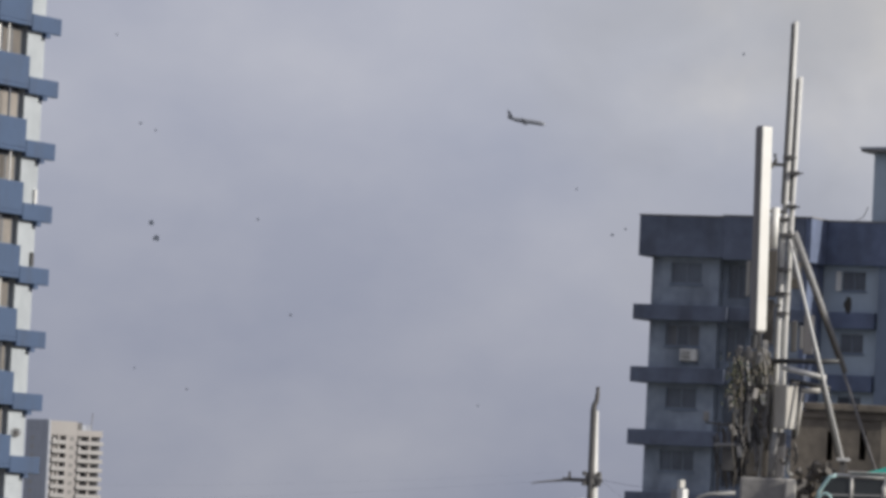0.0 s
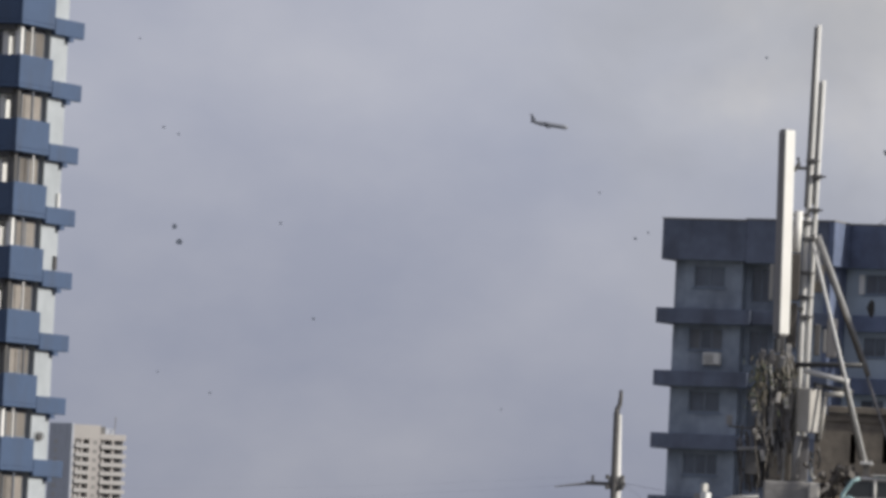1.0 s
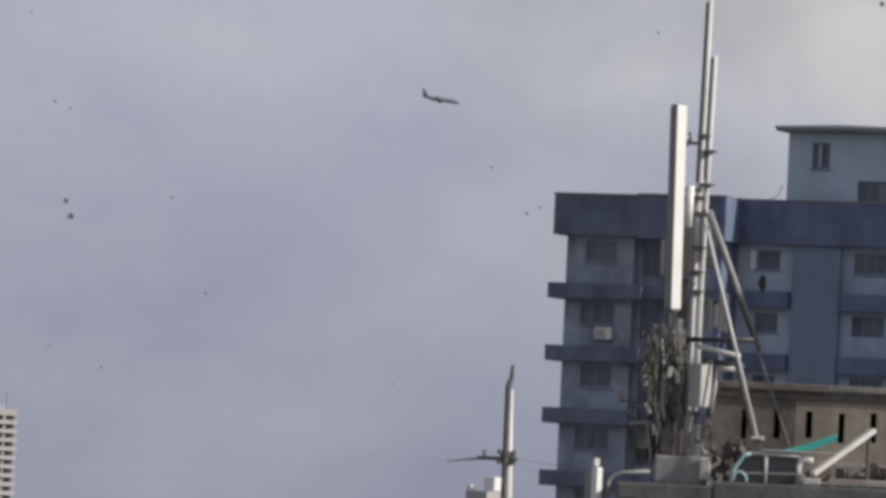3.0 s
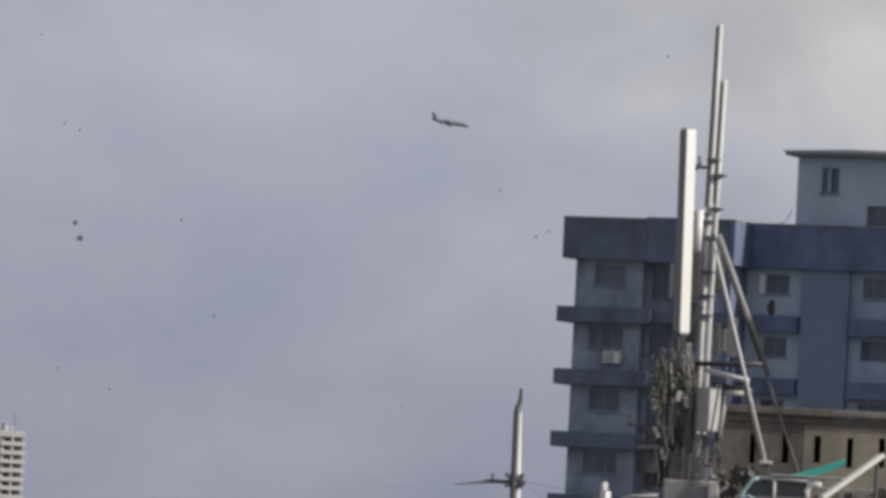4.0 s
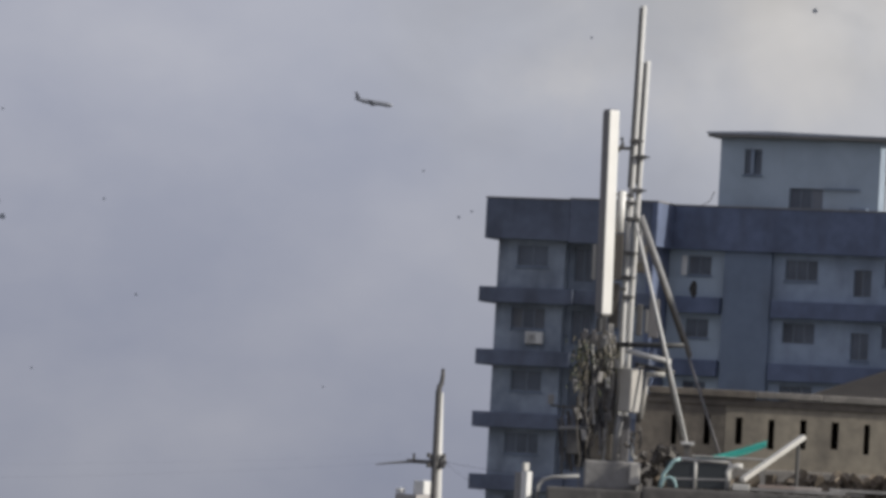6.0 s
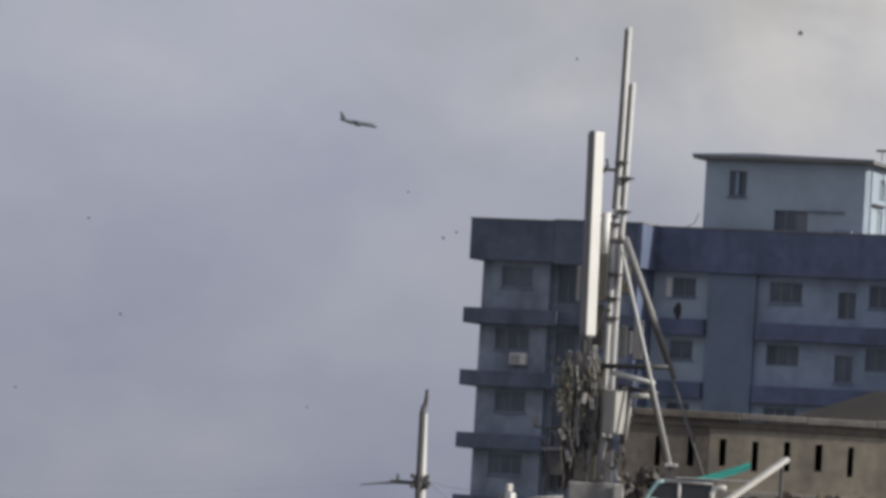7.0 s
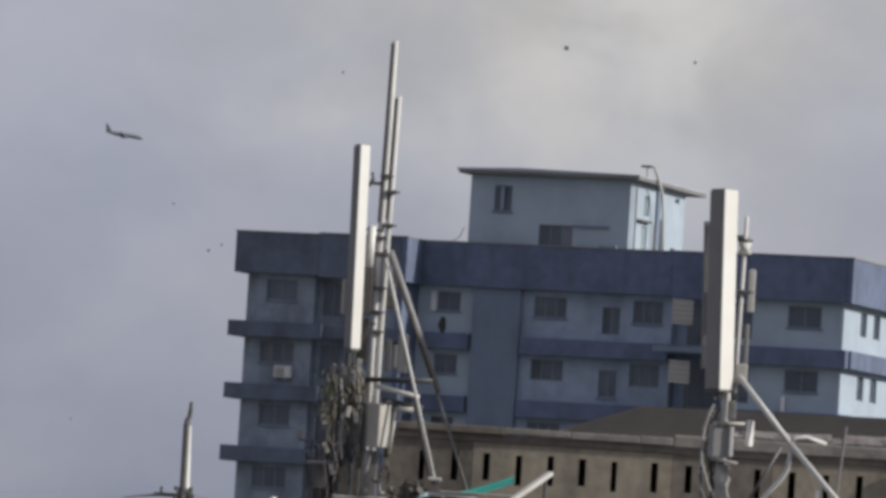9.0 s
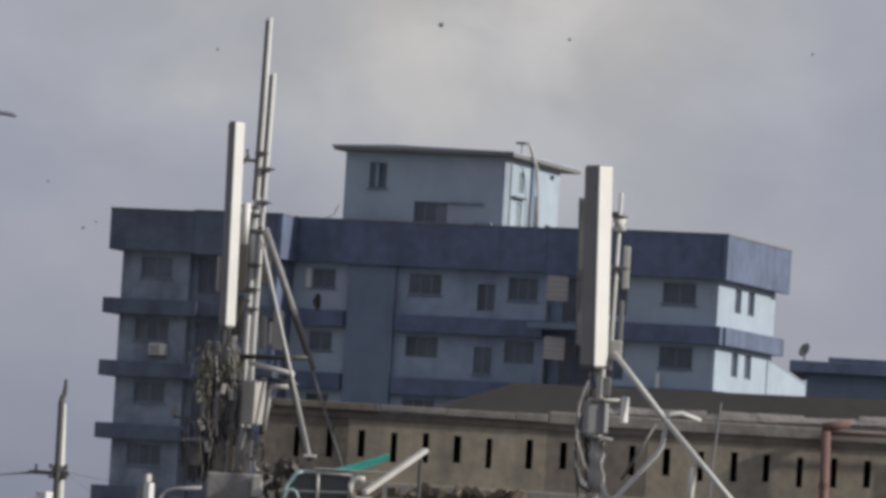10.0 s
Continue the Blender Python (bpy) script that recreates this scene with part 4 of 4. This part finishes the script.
for i in range(15):
    x = -3.20 + 0.036 * i + rng.uniform(-0.012, 0.012)
    top, foot = 16.45 + 0.045 * i + rng.uniform(-0.1, 0.15), rng.uniform(15.75, 16.05)
    pts = sag((x, 80.95, top), (x + rng.uniform(-0.02, 0.10), 80.97, foot), 0.0, 8, 0.010, rng)
    part("feeder", tube(pts, rng.uniform(0.012, 0.024), 8), (CABLE_DARK, GREY_UNIT, DULL_STEEL, FILTER)[i % 4], mast)
for i in range(30):
    x = -2.98 + 0.017 * i + rng.uniform(-0.01, 0.01)
    top = 16.9 + 0.5 * min(1.0, i / 12) + rng.uniform(-0.15, 0.2)
    pts = sag((x, 81.08, top), (x + rng.uniform(-0.03, 0.03), 81.08, 15.9), 0.0, 8, 0.006, rng)
    part("feeder", tube(pts, rng.uniform(0.012, 0.02), 6), (FILTER, GREY_UNIT, DULL_STEEL, CABLE_GREY, FILTER)[i % 5], mast)
for i in range(7):
    x = -2.63 + 0.021 * i
    part("jumper", tube(sag((x - 0.03, 80.70, 17.65 - 0.01 * i), (x + 0.02, 80.70, 17.18), 0.0, 8, 0.008, rng), 0.014, 8), (CABLE_TAN, CABLE_GREY, CABLE_TAN, UNIT)[i % 4], mast)
for i in range(6):
    z = 16.1 + 0.27 * i
    part("cable_tray", box(-3.18 + 0.07 * i, -2.46, 81.0, 81.03, z, z + 0.035), DULL_STEEL, mast)
for i in range(9):
    low = i < 5
    c = Vector((rng.uniform(-2.34, -2.16) if low else rng.uniform(-3.0, -2.55), 80.62 + rng.uniform(0, 0.1), rng.uniform(16.15, 16.42) if low else rng.uniform(16.2, 17.4)))
    r, tilt = rng.uniform(0.05, 0.11), rng.uniform(0, 6.28)
    pts = [c + Vector((r * math.cos(a) * 0.7, 0.06 * math.sin(a + tilt), r * 1.5 * math.sin(a))) for a in [tilt + 5.2 * j / 12 for j in range(7 if low else 13)]]
    part("cable_loop", tube(pts, rng.uniform(0.014, 0.022), 6), (FILTER, CABLE_GREY, CABLE_TAN, FILTER)[i % 4], mast)
for i in range(10):
    c = Vector((rng.uniform(-3.0, -2.4), 80.58, rng.uniform(16.1, 17.65)))
    part("connector", box(-0.03, 0.03, -0.03, 0.03, -0.07, 0.07, m=Matrix.Translation(c) @ Euler((rng.uniform(-.3, .3), rng.uniform(-.4, .4), 0)).to_matrix().to_4x4(), bevel=0.008), (UNIT, GREY_TUBE, GREY_UNIT, DULL_STEEL)[i % 4], mast)
creeper = thing("creeper", "straggling half-dry creeper tangled in the mast cables", "plant", kind="stuff")
for mat, count in ((LEAF, 130), (DRY_LEAF, 150)):
    bm = bmesh.new()
    for i in range(count):
        c = Vector((rng.gauss(-2.95, 0.06), 80.55 + rng.uniform(-0.08, 0.1), rng.triangular(16.75, 17.58, 17.3)))
        if i % 3 == 0:
            c.x += rng.uniform(0.1, 0.5)
        turn = Euler((rng.uniform(-0.6, 0.6), rng.uniform(-0.7, 0.7), rng.uniform(0, 6.28))).to_matrix()
        size = rng.uniform(0.02, 0.06)
        q = [bm.verts.new(c + turn @ Vector(p) * size) for p in ((0, 0, 0.9), (-0.24, 0.08, 0.1), (0, 0.05, -1), (0.24, 0.08, 0.1))]
        bm.faces.new((q[0], q[1], q[2]))
        bm.faces.new((q[0], q[2], q[3]))
    part("leaves", bm, mat, creeper)
for x in (-2.97, -2.86):
    part("stem", tube(sag((x + 0.1, 80.52, 15.62), (x, 80.52, 17.5), 0.0, 10, 0.03, rng), 0.008, 6), CABLE_TAN, creeper)

second = thing("panel_mast", "rooftop pole with a broad white sector panel and slanting stays", "antenna mast")
panel_antenna(second, 2.008, 80.8, 17.63, 20.18, 0.245, 0.265, 45, -1.9)
part("rear_panel", turned(box(-0.08, 0.08, -0.05, 0.05, 0, 1.9, bevel=0.02), pose(1.855, 81.25, 17.9, 0, -2.2, 0)), GREY_TUBE, second, "grey panel behind the white one")
part("pole", tube([(2.12, 81, 15.6), (2.12, 81, 17.6), (2.06, 81.1, 19.9)], 0.05, 12), GALV, second, smooth=True)
part("side_pole", tube([(2.215, 80.9, 17.6), (2.22, 80.9, 18.15), (2.238, 80.9, 19.87)], 0.028, 10), GALV, second, smooth=True)
part("lamp_cap", tube([(2.237, 80.9, 19.38), (2.235, 80.9, 19.42), (2.235, 80.9, 19.50), (2.235, 80.9, 19.54)], 0.085, 14), WHITE_PAINT, second, "white domed cap", smooth=True)
part("lamp_rim", tube([(2.235, 80.9, 19.545), (2.235, 80.9, 19.575)], 0.10, 14), DULL_STEEL, second)
part("slim_box", box(2.31, 2.40, 81.0, 81.1, 18.65, 19.2, bevel=0.02), UNIT, second)
part("slim_box", box(2.30, 2.36, 81.0, 81.1, 17.95, 18.5, bevel=0.02), GREY_TUBE, second)
for x, y, z in ((2.15, 80.95, 17.95), (2.15, 80.95, 18.9), (2.14, 80.95, 19.6), (2.24, 80.85, 18.9)):
    clamp(x, y, z, second, 0.2)
part("joint_plate", box(2.20, 2.36, 80.8, 80.9, 17.72, 17.98, bevel=0.02), UNIT, second)
strut((2.26, 80.8, 17.82), (2.95, 80.4, 16.99), 0.036, GALV, second, "stay", "long pale slanting stay")
strut((2.95, 80.4, 16.99), (4.12, 79.8, 15.69), 0.036, GALV, second, "stay")
part("stay", tube([(2.95, 80.4, 16.98), (2.95, 80.4, 16.83), (2.93, 80.4, 16.66), (2.87, 80.4, 16.55), (2.37, 80.4, 15.96), (2.12, 80.4, 15.69)], 0.029, 10), GALV, second, "bent pale tube stay", smooth=True)
part("stay", tube([(2.93, 80.4, 17.0), (3.02, 80.42, 17.07), (3.15, 80.45, 17.09), (3.4, 80.6, 17.02)], 0.028, 8), GALV, second, smooth=True)
strut((2.85, 80.9, 16.95), (2.45, 80.9, 16.2), 0.02, DULL_STEEL, second, "stay")
radio_unit(second, 1.93, 2.17, 80.5, 80.74, 16.76, 17.18, 12, 0, GREY_TUBE)
# white plate added to paint the unit's right side as sunlit
part("cover", box(2.175, 2.225, 80.48, 80.72, 16.78, 17.16, bevel=0.01), WHITE_PAINT, second, "white plate as the unit's sunlit side")
strut((1.95, 80.5, 17.19), (2.36, 80.5, 17.21), 0.022, UNIT, second, "bracket")
strut((1.95, 80.5, 16.74), (2.30, 80.5, 16.70), 0.022, GREY_TUBE, second, "bracket")
part("elbow", tube([(2.20, 80.45, 16.14), (2.24, 80.45, 16.0), (2.34, 80.45, 15.86)], 0.035, 8), UNIT, second, "pale cable elbow", smooth=True)
part("base_cable", tube([(1.86, 80.5, 16.32), (1.92, 80.5, 16.12), (2.05, 80.5, 16.04)], 0.04, 8), DULL_STEEL, second, smooth=True)
part("sleeve", tube([(2.14, 80.62, 16.02), (2.12, 80.62, 16.25), (2.11, 80.62, 16.5), (2.12, 80.62, 16.74)], 0.11, 14), CABLE_GREY, second, "grey cable sleeve", smooth=True)
part("white_box", turned(box(-0.045, 0.045, -0.03, 0.03, 16.93, 17.26, bevel=0.012), pose(2.435, 80.65, 0, 0, 0, 48)), WHITE_PAINT, second, "slim white box")
part("bracket", box(2.1, 2.42, 80.75, 80.8, 17.12, 17.17), DULL_STEEL, second)
part("small_unit", box(2.14, 2.24, 80.6, 80.75, 17.25, 17.5, bevel=0.02), CABLE_GREY, second)
part("base_block", box(1.85, 2.5, 80.5, 81.3, 15.69, 15.85, bevel=0.03), CONCRETE, second)
rng = random.Random(23)
for i in range(11):
    a = (rng.uniform(1.92, 2.06), 80.9 + rng.uniform(0, 0.3), rng.uniform(16.9, 17.5))
    b = (rng.uniform(1.88, 2.25), 80.85 + rng.uniform(-0.1, 0.1), rng.uniform(15.86, 16.1))
    bow = rng.uniform(0.0, 0.22)
    pts = [p - Vector((bow * math.sin(math.pi * n / 9), 0, 0)) for n, p in enumerate(sag(a, b, 0.0, 9, 0.012, rng))]
    part("cable", tube(pts, rng.uniform(0.012, 0.024), 6), (CABLE_DARK, FILTER, CABLE_GREY, DULL_STEEL)[i % 4], second)
for x in (2.04, 2.19):
    part("cable", tube(sag((x, 80.62, 17.6), (x - 0.05, 80.7, 17.15), 0.0, 6, 0.02, rng), 0.018, 6), CABLE_DARK, second)

# roof clutter
rack = thing("pipe_rack", "pale teal and white tube frame standing on the roof", "pipe frame")
part("upright", tube([(-1.84, 80.2, 15.69), (-1.80, 80.2, 15.85), (-1.68, 80.2, 16.03), (-1.60, 80.2, 16.06)], 0.026, 10), PALE_TEAL, rack, smooth=True)
part("rail", tube([(-1.66, 80.2, 16.06), (-0.95, 80.2, 16.06)], 0.022, 8), GALV, rack, smooth=True)
for x in (-1.40, -0.97):
    part("upright", tube([(x, 80.2, 15.69), (x, 80.2, 16.05)], 0.024, 8), UNIT, rack, smooth=True)
part("rail", tube([(-1.80, 80.2, 15.80), (-1.0, 80.2, 15.82)], 0.020, 8), GREY_TUBE, rack)
part("pane", box(-1.76, -1.42, 80.19, 80.20, 15.70, 16.03), RACK_PANE, rack, "dull dark green pane")
part("pane", box(-1.38, -0.99, 80.19, 80.20, 15.70, 16.03), RACK_PANE, rack, "dull dark green pane")
part("loop", tube([(-1.72 + 0.09 * math.cos(a), 79.95, 15.69 + 0.13 * math.sin(a)) for a in [math.pi * j / 10 for j in range(11)]], 0.016, 8), PALE_TEAL, rack, smooth=True)
rack2 = thing("elbow_pipe", "weathered pale elbow pipe rising from the roof", "pipe")
part("pipe", tube([(-0.98, 79.9, 15.69), (-0.98, 79.9, 15.92), (-0.95, 79.9, 15.98), (-0.88, 79.9, 16.0), (-0.8, 79.9, 16.0)], 0.04, 10), UNIT, rack2, smooth=True)
teal = thing("plastic_gutter", "teal half-round plastic gutter lying on tubes", "gutter")
bm = bmesh.new()
rows = []
for i in range(11):
    k = i / 10
    c = Vector((-1.22 + 0.70 * k, 80.3, 16.06 + 0.10 * k + 0.12 * k * k))
    r = 0.06 + 0.035 * math.sin(2.4 * k)
    rows.append([bm.verts.new(c + Vector((0, r * math.cos(a), r * 0.9 + r * math.sin(a)))) for a in [math.pi + math.pi * j / 8 for j in range(9)]])
for a, b in zip(rows, rows[1:]):
    for j in range(8):
        bm.faces.new((a[j], a[j + 1], b[j + 1], b[j]))
bmesh.ops.solidify(bm, geom=bm.faces[:], thickness=0.012)
part("channel", bm, TEAL, teal)
part("end_piece", tube([(-1.40, 80.25, 16.085), (-1.18, 80.28, 16.085)], 0.03, 8), PALE_TEAL, teal)
shelf = thing("roof_bench", "low grey board laid along the roof pipes", "board")
part("board", box(-1.45, -0.45, 80.15, 80.6, 16.10, 16.115, bevel=0.004), GALV, shelf)
for x in (-1.2, -0.55):
    part("support", box(x - 0.03, x + 0.03, 80.3, 80.45, 15.69, 16.097), CONCRETE, shelf)
beam = thing("slanting_beam", "white box beam leaning up from the roof", "beam")
way = Vector((0.74, 0.95, 0.60))
part("beam", box(0, way.length, -0.04, 0.04, -0.03, 0.03, m=Matrix.Translation((-0.80, 79.75, 15.83)) @ way.to_track_quat("X", "Z").to_matrix().to_4x4(), bevel=0.01), UNIT, beam)
part("foot", box(-0.92, -0.70, 79.65, 79.85, 15.69, 15.78, bevel=0.015), UNIT, beam)
post = thing("beam_prop", "short dark steel prop under the slanting beam", "prop")
part("prop", tube([(-0.12, 80.62, 15.69), (-0.12, 80.62, 16.31)], 0.025, 8), DULL_STEEL, post)
planks = thing("plank_stack", "low stack of grey weathered planks on the roof", "planks")
for i, (x0, x1, y, z) in enumerate(((-0.7, 0.5, 79.75, 15.70), (-0.5, 0.75, 79.95, 15.70), (-0.6, 0.2, 79.85, 15.745), (0.3, 1.5, 79.9, 15.745))):
    part("plank", box(x0, x1, y - 0.08, y + 0.08, z, z + 0.04, bevel=0.006), (CONCRETE, UNIT, SHEET, CONCRETE)[i], planks)
rubble = thing("rubble_heap", "brown heap of broken masonry on the roof", "rubble", kind="stuff")
rng = random.Random(8)
bm = bmesh.new()
for i in range(200):
    x = rng.uniform(-1.9, 1.6)
    top = 15.72 + (0.24 if -0.1 < x < 1.2 else 0.12)
    s = rng.uniform(0.04, 0.10)
    box(-s, s, -s * 0.7, s * 0.7, -s * 0.6, s * 0.6, bm, Matrix.Translation((x, 81.4 + rng.uniform(-0.3, 0.5), rng.uniform(15.72, top))) @ Euler((rng.uniform(0, 3), rng.uniform(0, 3), rng.uniform(0, 3))).to_matrix().to_4x4())
part("masonry", bm, RUBBLE, rubble)
bm = bmesh.new()
for i in range(90):
    x = rng.uniform(-2.12, -1.2)
    k = max(0.0, 1 - abs(x + 1.85) / 0.55)
    size = rng.uniform(0.03, 0.065)
    box(-size, size, -size * 0.7, size * 0.7, -size * 0.6, size * 0.6, bm, Matrix.Translation((x, 81.35 + rng.uniform(-0.2, 0.3), rng.uniform(15.72, 15.90 + 0.36 * k))) @ Euler((rng.uniform(0, 3), rng.uniform(0, 3), rng.uniform(0, 3))).to_matrix().to_4x4())
part("sooty_masonry", bm, FILTER, rubble, "soot-dark broken pieces")
vent = thing("white_vent_post", "short white vent post on the roof edge", "vent")
part("post", turned(box(-0.05, 0.05, -0.05, 0.05, 0, 15.79, bevel=0.01), pose(-3.51, 79.78, 0, 0, 0, 50)), WHITE_PAINT, vent)
# grey piece added as the unlit half of the white post
part("post_shade", turned(box(-0.05, 0.05, -0.05, 0.05, 0, 15.78, bevel=0.01), pose(-3.61, 79.85, 0)), GREY_TUBE, vent)
part("cap", turned(box(-0.04, 0.04, -0.03, 0.03, 15.80, 15.90, bevel=0.01), pose(-3.53, 79.8, 0, 0, 0, 40)), UNIT, vent)
vent2 = thing("white_stub_pipe", "short pale stub pipe standing on the roof", "pipe")
part("pipe", tube([(3.30, 80.2, 15.69), (3.33, 80.2, 16.43)], 0.045, 10), UNIT, vent2, smooth=True)
bend = thing("bent_pipe", "pale pipe bent over the roof edge", "pipe")
part("pipe", tube([(-3.36, 79.8, 15.2), (-3.36, 79.8, 15.62), (-3.30, 79.8, 15.70), (-3.18, 79.8, 15.74), (-2.85, 79.85, 15.77)], 0.024, 10), GREY_TUBE, bend, smooth=True)

rod = thing("thin_rod", "thin pale rod standing before the parapet", "rod")
part("rod", tube([(4.42, 100, 0), (4.44, 100, 16.71), (4.53, 100, 17.80)], 0.018, 8), GREY_TUBE, rod)

# ---- utility pole with its wires ----
pole = thing("utility_pole", "pale round utility pole with a short cross arm", "utility pole")
part("shaft", tube([(-5.50, 95, 0), (-5.51, 95, 9), (-5.512, 95, 15.4), (-5.542, 95, 17.05)], 0.13, 14, r_end=0.048), GALV, pole, "pale tapered shaft", smooth=True)
part("top", tube([(-5.565, 94.99, 17.04), (-5.565, 94.99, 17.13), (-5.53, 95, 17.2), (-5.52, 95, 17.32), (-5.52, 95, 17.41)], 0.045, 10, r_end=0.028), DULL_STEEL, pole, "dark pole top")
# added dark tube, stands in for the shaft's unlit half
part("conduit", tube([(-5.555, 94.86, 13.0), (-5.556, 94.86, 15.5), (-5.562, 94.88, 17.08)], 0.048, 10), DULL_STEEL, pole)
part("cross_arm", box(-5.98, -5.38, 94.86, 94.9, 15.97, 16.03, bevel=0.01), DULL_STEEL, pole)
part("bracket_arm", tube([(-5.95, 94.9, 15.99), (-6.2, 94.9, 15.96), (-6.45, 94.9, 15.92)], 0.022, 8, r_end=0.008), GREY_TUBE, pole)
for x in (-5.88, -5.42):
    part("insulator", tube([(x, 94.9, 16.03), (x, 94.9, 16.08), (x, 94.9, 16.12)], 0.025, 8, r_end=0.018), GREY_TUBE, pole)
for x in (-5.655, -5.43):
    for z in (15.95, 16.10):
        part("insulator", tube([(x, 94.84, z - 0.03), (x, 94.84, z), (x, 94.84, z + 0.035)], 0.03, 8), DULL_STEEL, pole)
part("collar", tube([(-5.54, 95, 15.92), (-5.54, 95, 16.12)], 0.115, 14), GREY_TUBE, pole)
wires = thing("overhead_wires", "thin dark overhead wires slung from the pole", "wire")
for a, b, d, r in (((-5.9, 94.9, 16.0), (-30, 110, 15.4), 0.5, 0.0005), ((-5.85, 94.9, 16.12), (-30, 112, 16.2), 0.6, 0.0004), ((-5.4, 94.9, 16.02), (-3.4, 92, 15.9), 0.06, 0.0025), ((-5.4, 94.9, 16.0), (-3.0, 90, 14.6), 0.05, 0.002)):
    part("wire", tube(sag(a, b, d, 24), r, 5), CABLE_DARK, wires)

# ---- airliner ----
plane = thing("airliner", "small distant grey airliner climbing away under cloud", "airplane", pose(-336.3, 4700, 329.7, 0, 5.2, 10))
body = tube([(-14, 0, 0.6), (-11, 0, 0.35), (-6, 0, 0.1), (0, 0, 0), (8, 0, 0), (12, 0, -0.1), (14, 0, -0.3), (14.8, 0, -0.5)], 1.0, 16)
for v in body.verts:
    k = 1.75 * min(1.0, 0.22 + (v.co.x + 14) / 8, 0.25 + (14.9 - v.co.x) / 3.2)
    c = 0.6 - 0.6 * min(1, (v.co.x + 14) / 12)
    v.co.y, v.co.z = v.co.y * k, c + (v.co.z - c) * k
part("fuselage", body, AIRFRAME, plane, smooth=True)


def blade(points, thick):
    bm = bmesh.new()
    f = bm.faces.new([bm.verts.new(p) for p in points])
    bmesh.ops.solidify(bm, geom=[f], thickness=thick)
    return bm


for s in (1, -1):
    part("wing", blade([(3, s * 1.5, -0.8), (-2.5, s * 1.5, -0.8), (-6.0, s * 14, 0.4), (-4.5, s * 14, 0.4)], 0.35), AIRFRAME, plane)
    part("tailplane", blade([(-10.5, s * 0.6, 0.9), (-13.4, s * 0.6, 0.9), (-14.6, s * 5, 1.2), (-13.4, s * 5, 1.2)], 0.2), AIRFRAME, plane)
    part("engine", tube([(1.8, s * 4.8, -1.6), (0.5, s * 4.8, -1.6), (-1.8, s * 4.8, -1.5)], 0.85, 12, r_end=0.6), AIRFRAME, plane)
part("fin", blade([(-9.5, 0.1, 1.4), (-13.2, 0.1, 1.2), (-14.8, 0.1, 6.0), (-13.2, 0.1, 6.0)], 0.25), AIRFRAME, plane)

# ---- dust on the pane before the lens ----
dust = thing("dust_specks", "dark dry dust specks on a window pane", "dust", kind="stuff")
rng = random.Random(3)
bm = bmesh.new()
for x, z, r in ((-0.261, 15.0965, 10), (-0.2592, 15.0915, 10.5), (-0.005, 15.17, 8), (0.036, 15.168, 5), (-0.114, 15.099, 5), (0.113, 15.168, 4), (-0.227, 15.099, 4.5), (-0.215, 15.069, 4.5), (-0.247, 15.044, 4), (-0.264, 15.05, 3.5), (-0.126, 15.113, 4), (-0.11, 15.101, 4), (-0.154, 15.043, 3.5), (-0.266, 15.128, 4), (-0.261, 15.126, 4), (-0.275, 15.156, 3.5), (-0.075, 15.158, 4)):
    n = 7
    ring = [(x + 0.00011 * r * rng.uniform(0.6, 1.1) * math.cos(a), z + 0.00011 * r * rng.uniform(0.6, 1.1) * math.sin(a)) for a in [6.283 * j / n for j in range(n)]]
    front, back_ring = [bm.verts.new((u, 2.0, v)) for u, v in ring], [bm.verts.new((u, 2.0004, v)) for u, v in ring]
    bm.faces.new(front)
    bm.faces.new(back_ring[::-1])
    for j in range(n):
        bm.faces.new((front[j], front[(j + 1) % n], back_ring[(j + 1) % n], back_ring[j]))
part("speck", bm, FRAME, dust)
bm = bmesh.new()                                        # one long dried drop
ring = [(-0.0386 + 0.0014 * rng.uniform(0.7, 1.1) * math.cos(a), 15.0803 + 0.0032 * rng.uniform(0.8, 1.1) * math.sin(a)) for a in [6.283 * j / 10 for j in range(10)]]
front, back_ring = [bm.verts.new((u, 2.0, v)) for u, v in ring], [bm.verts.new((u, 2.0004, v)) for u, v in ring]
bm.faces.new(front)
bm.faces.new(back_ring[::-1])
for j in range(10):
    bm.faces.new((front[j], front[(j + 1) % 10], back_ring[(j + 1) % 10], back_ring[j]))
part("dried_drop", bm, SOOT, dust, "black dried drop")
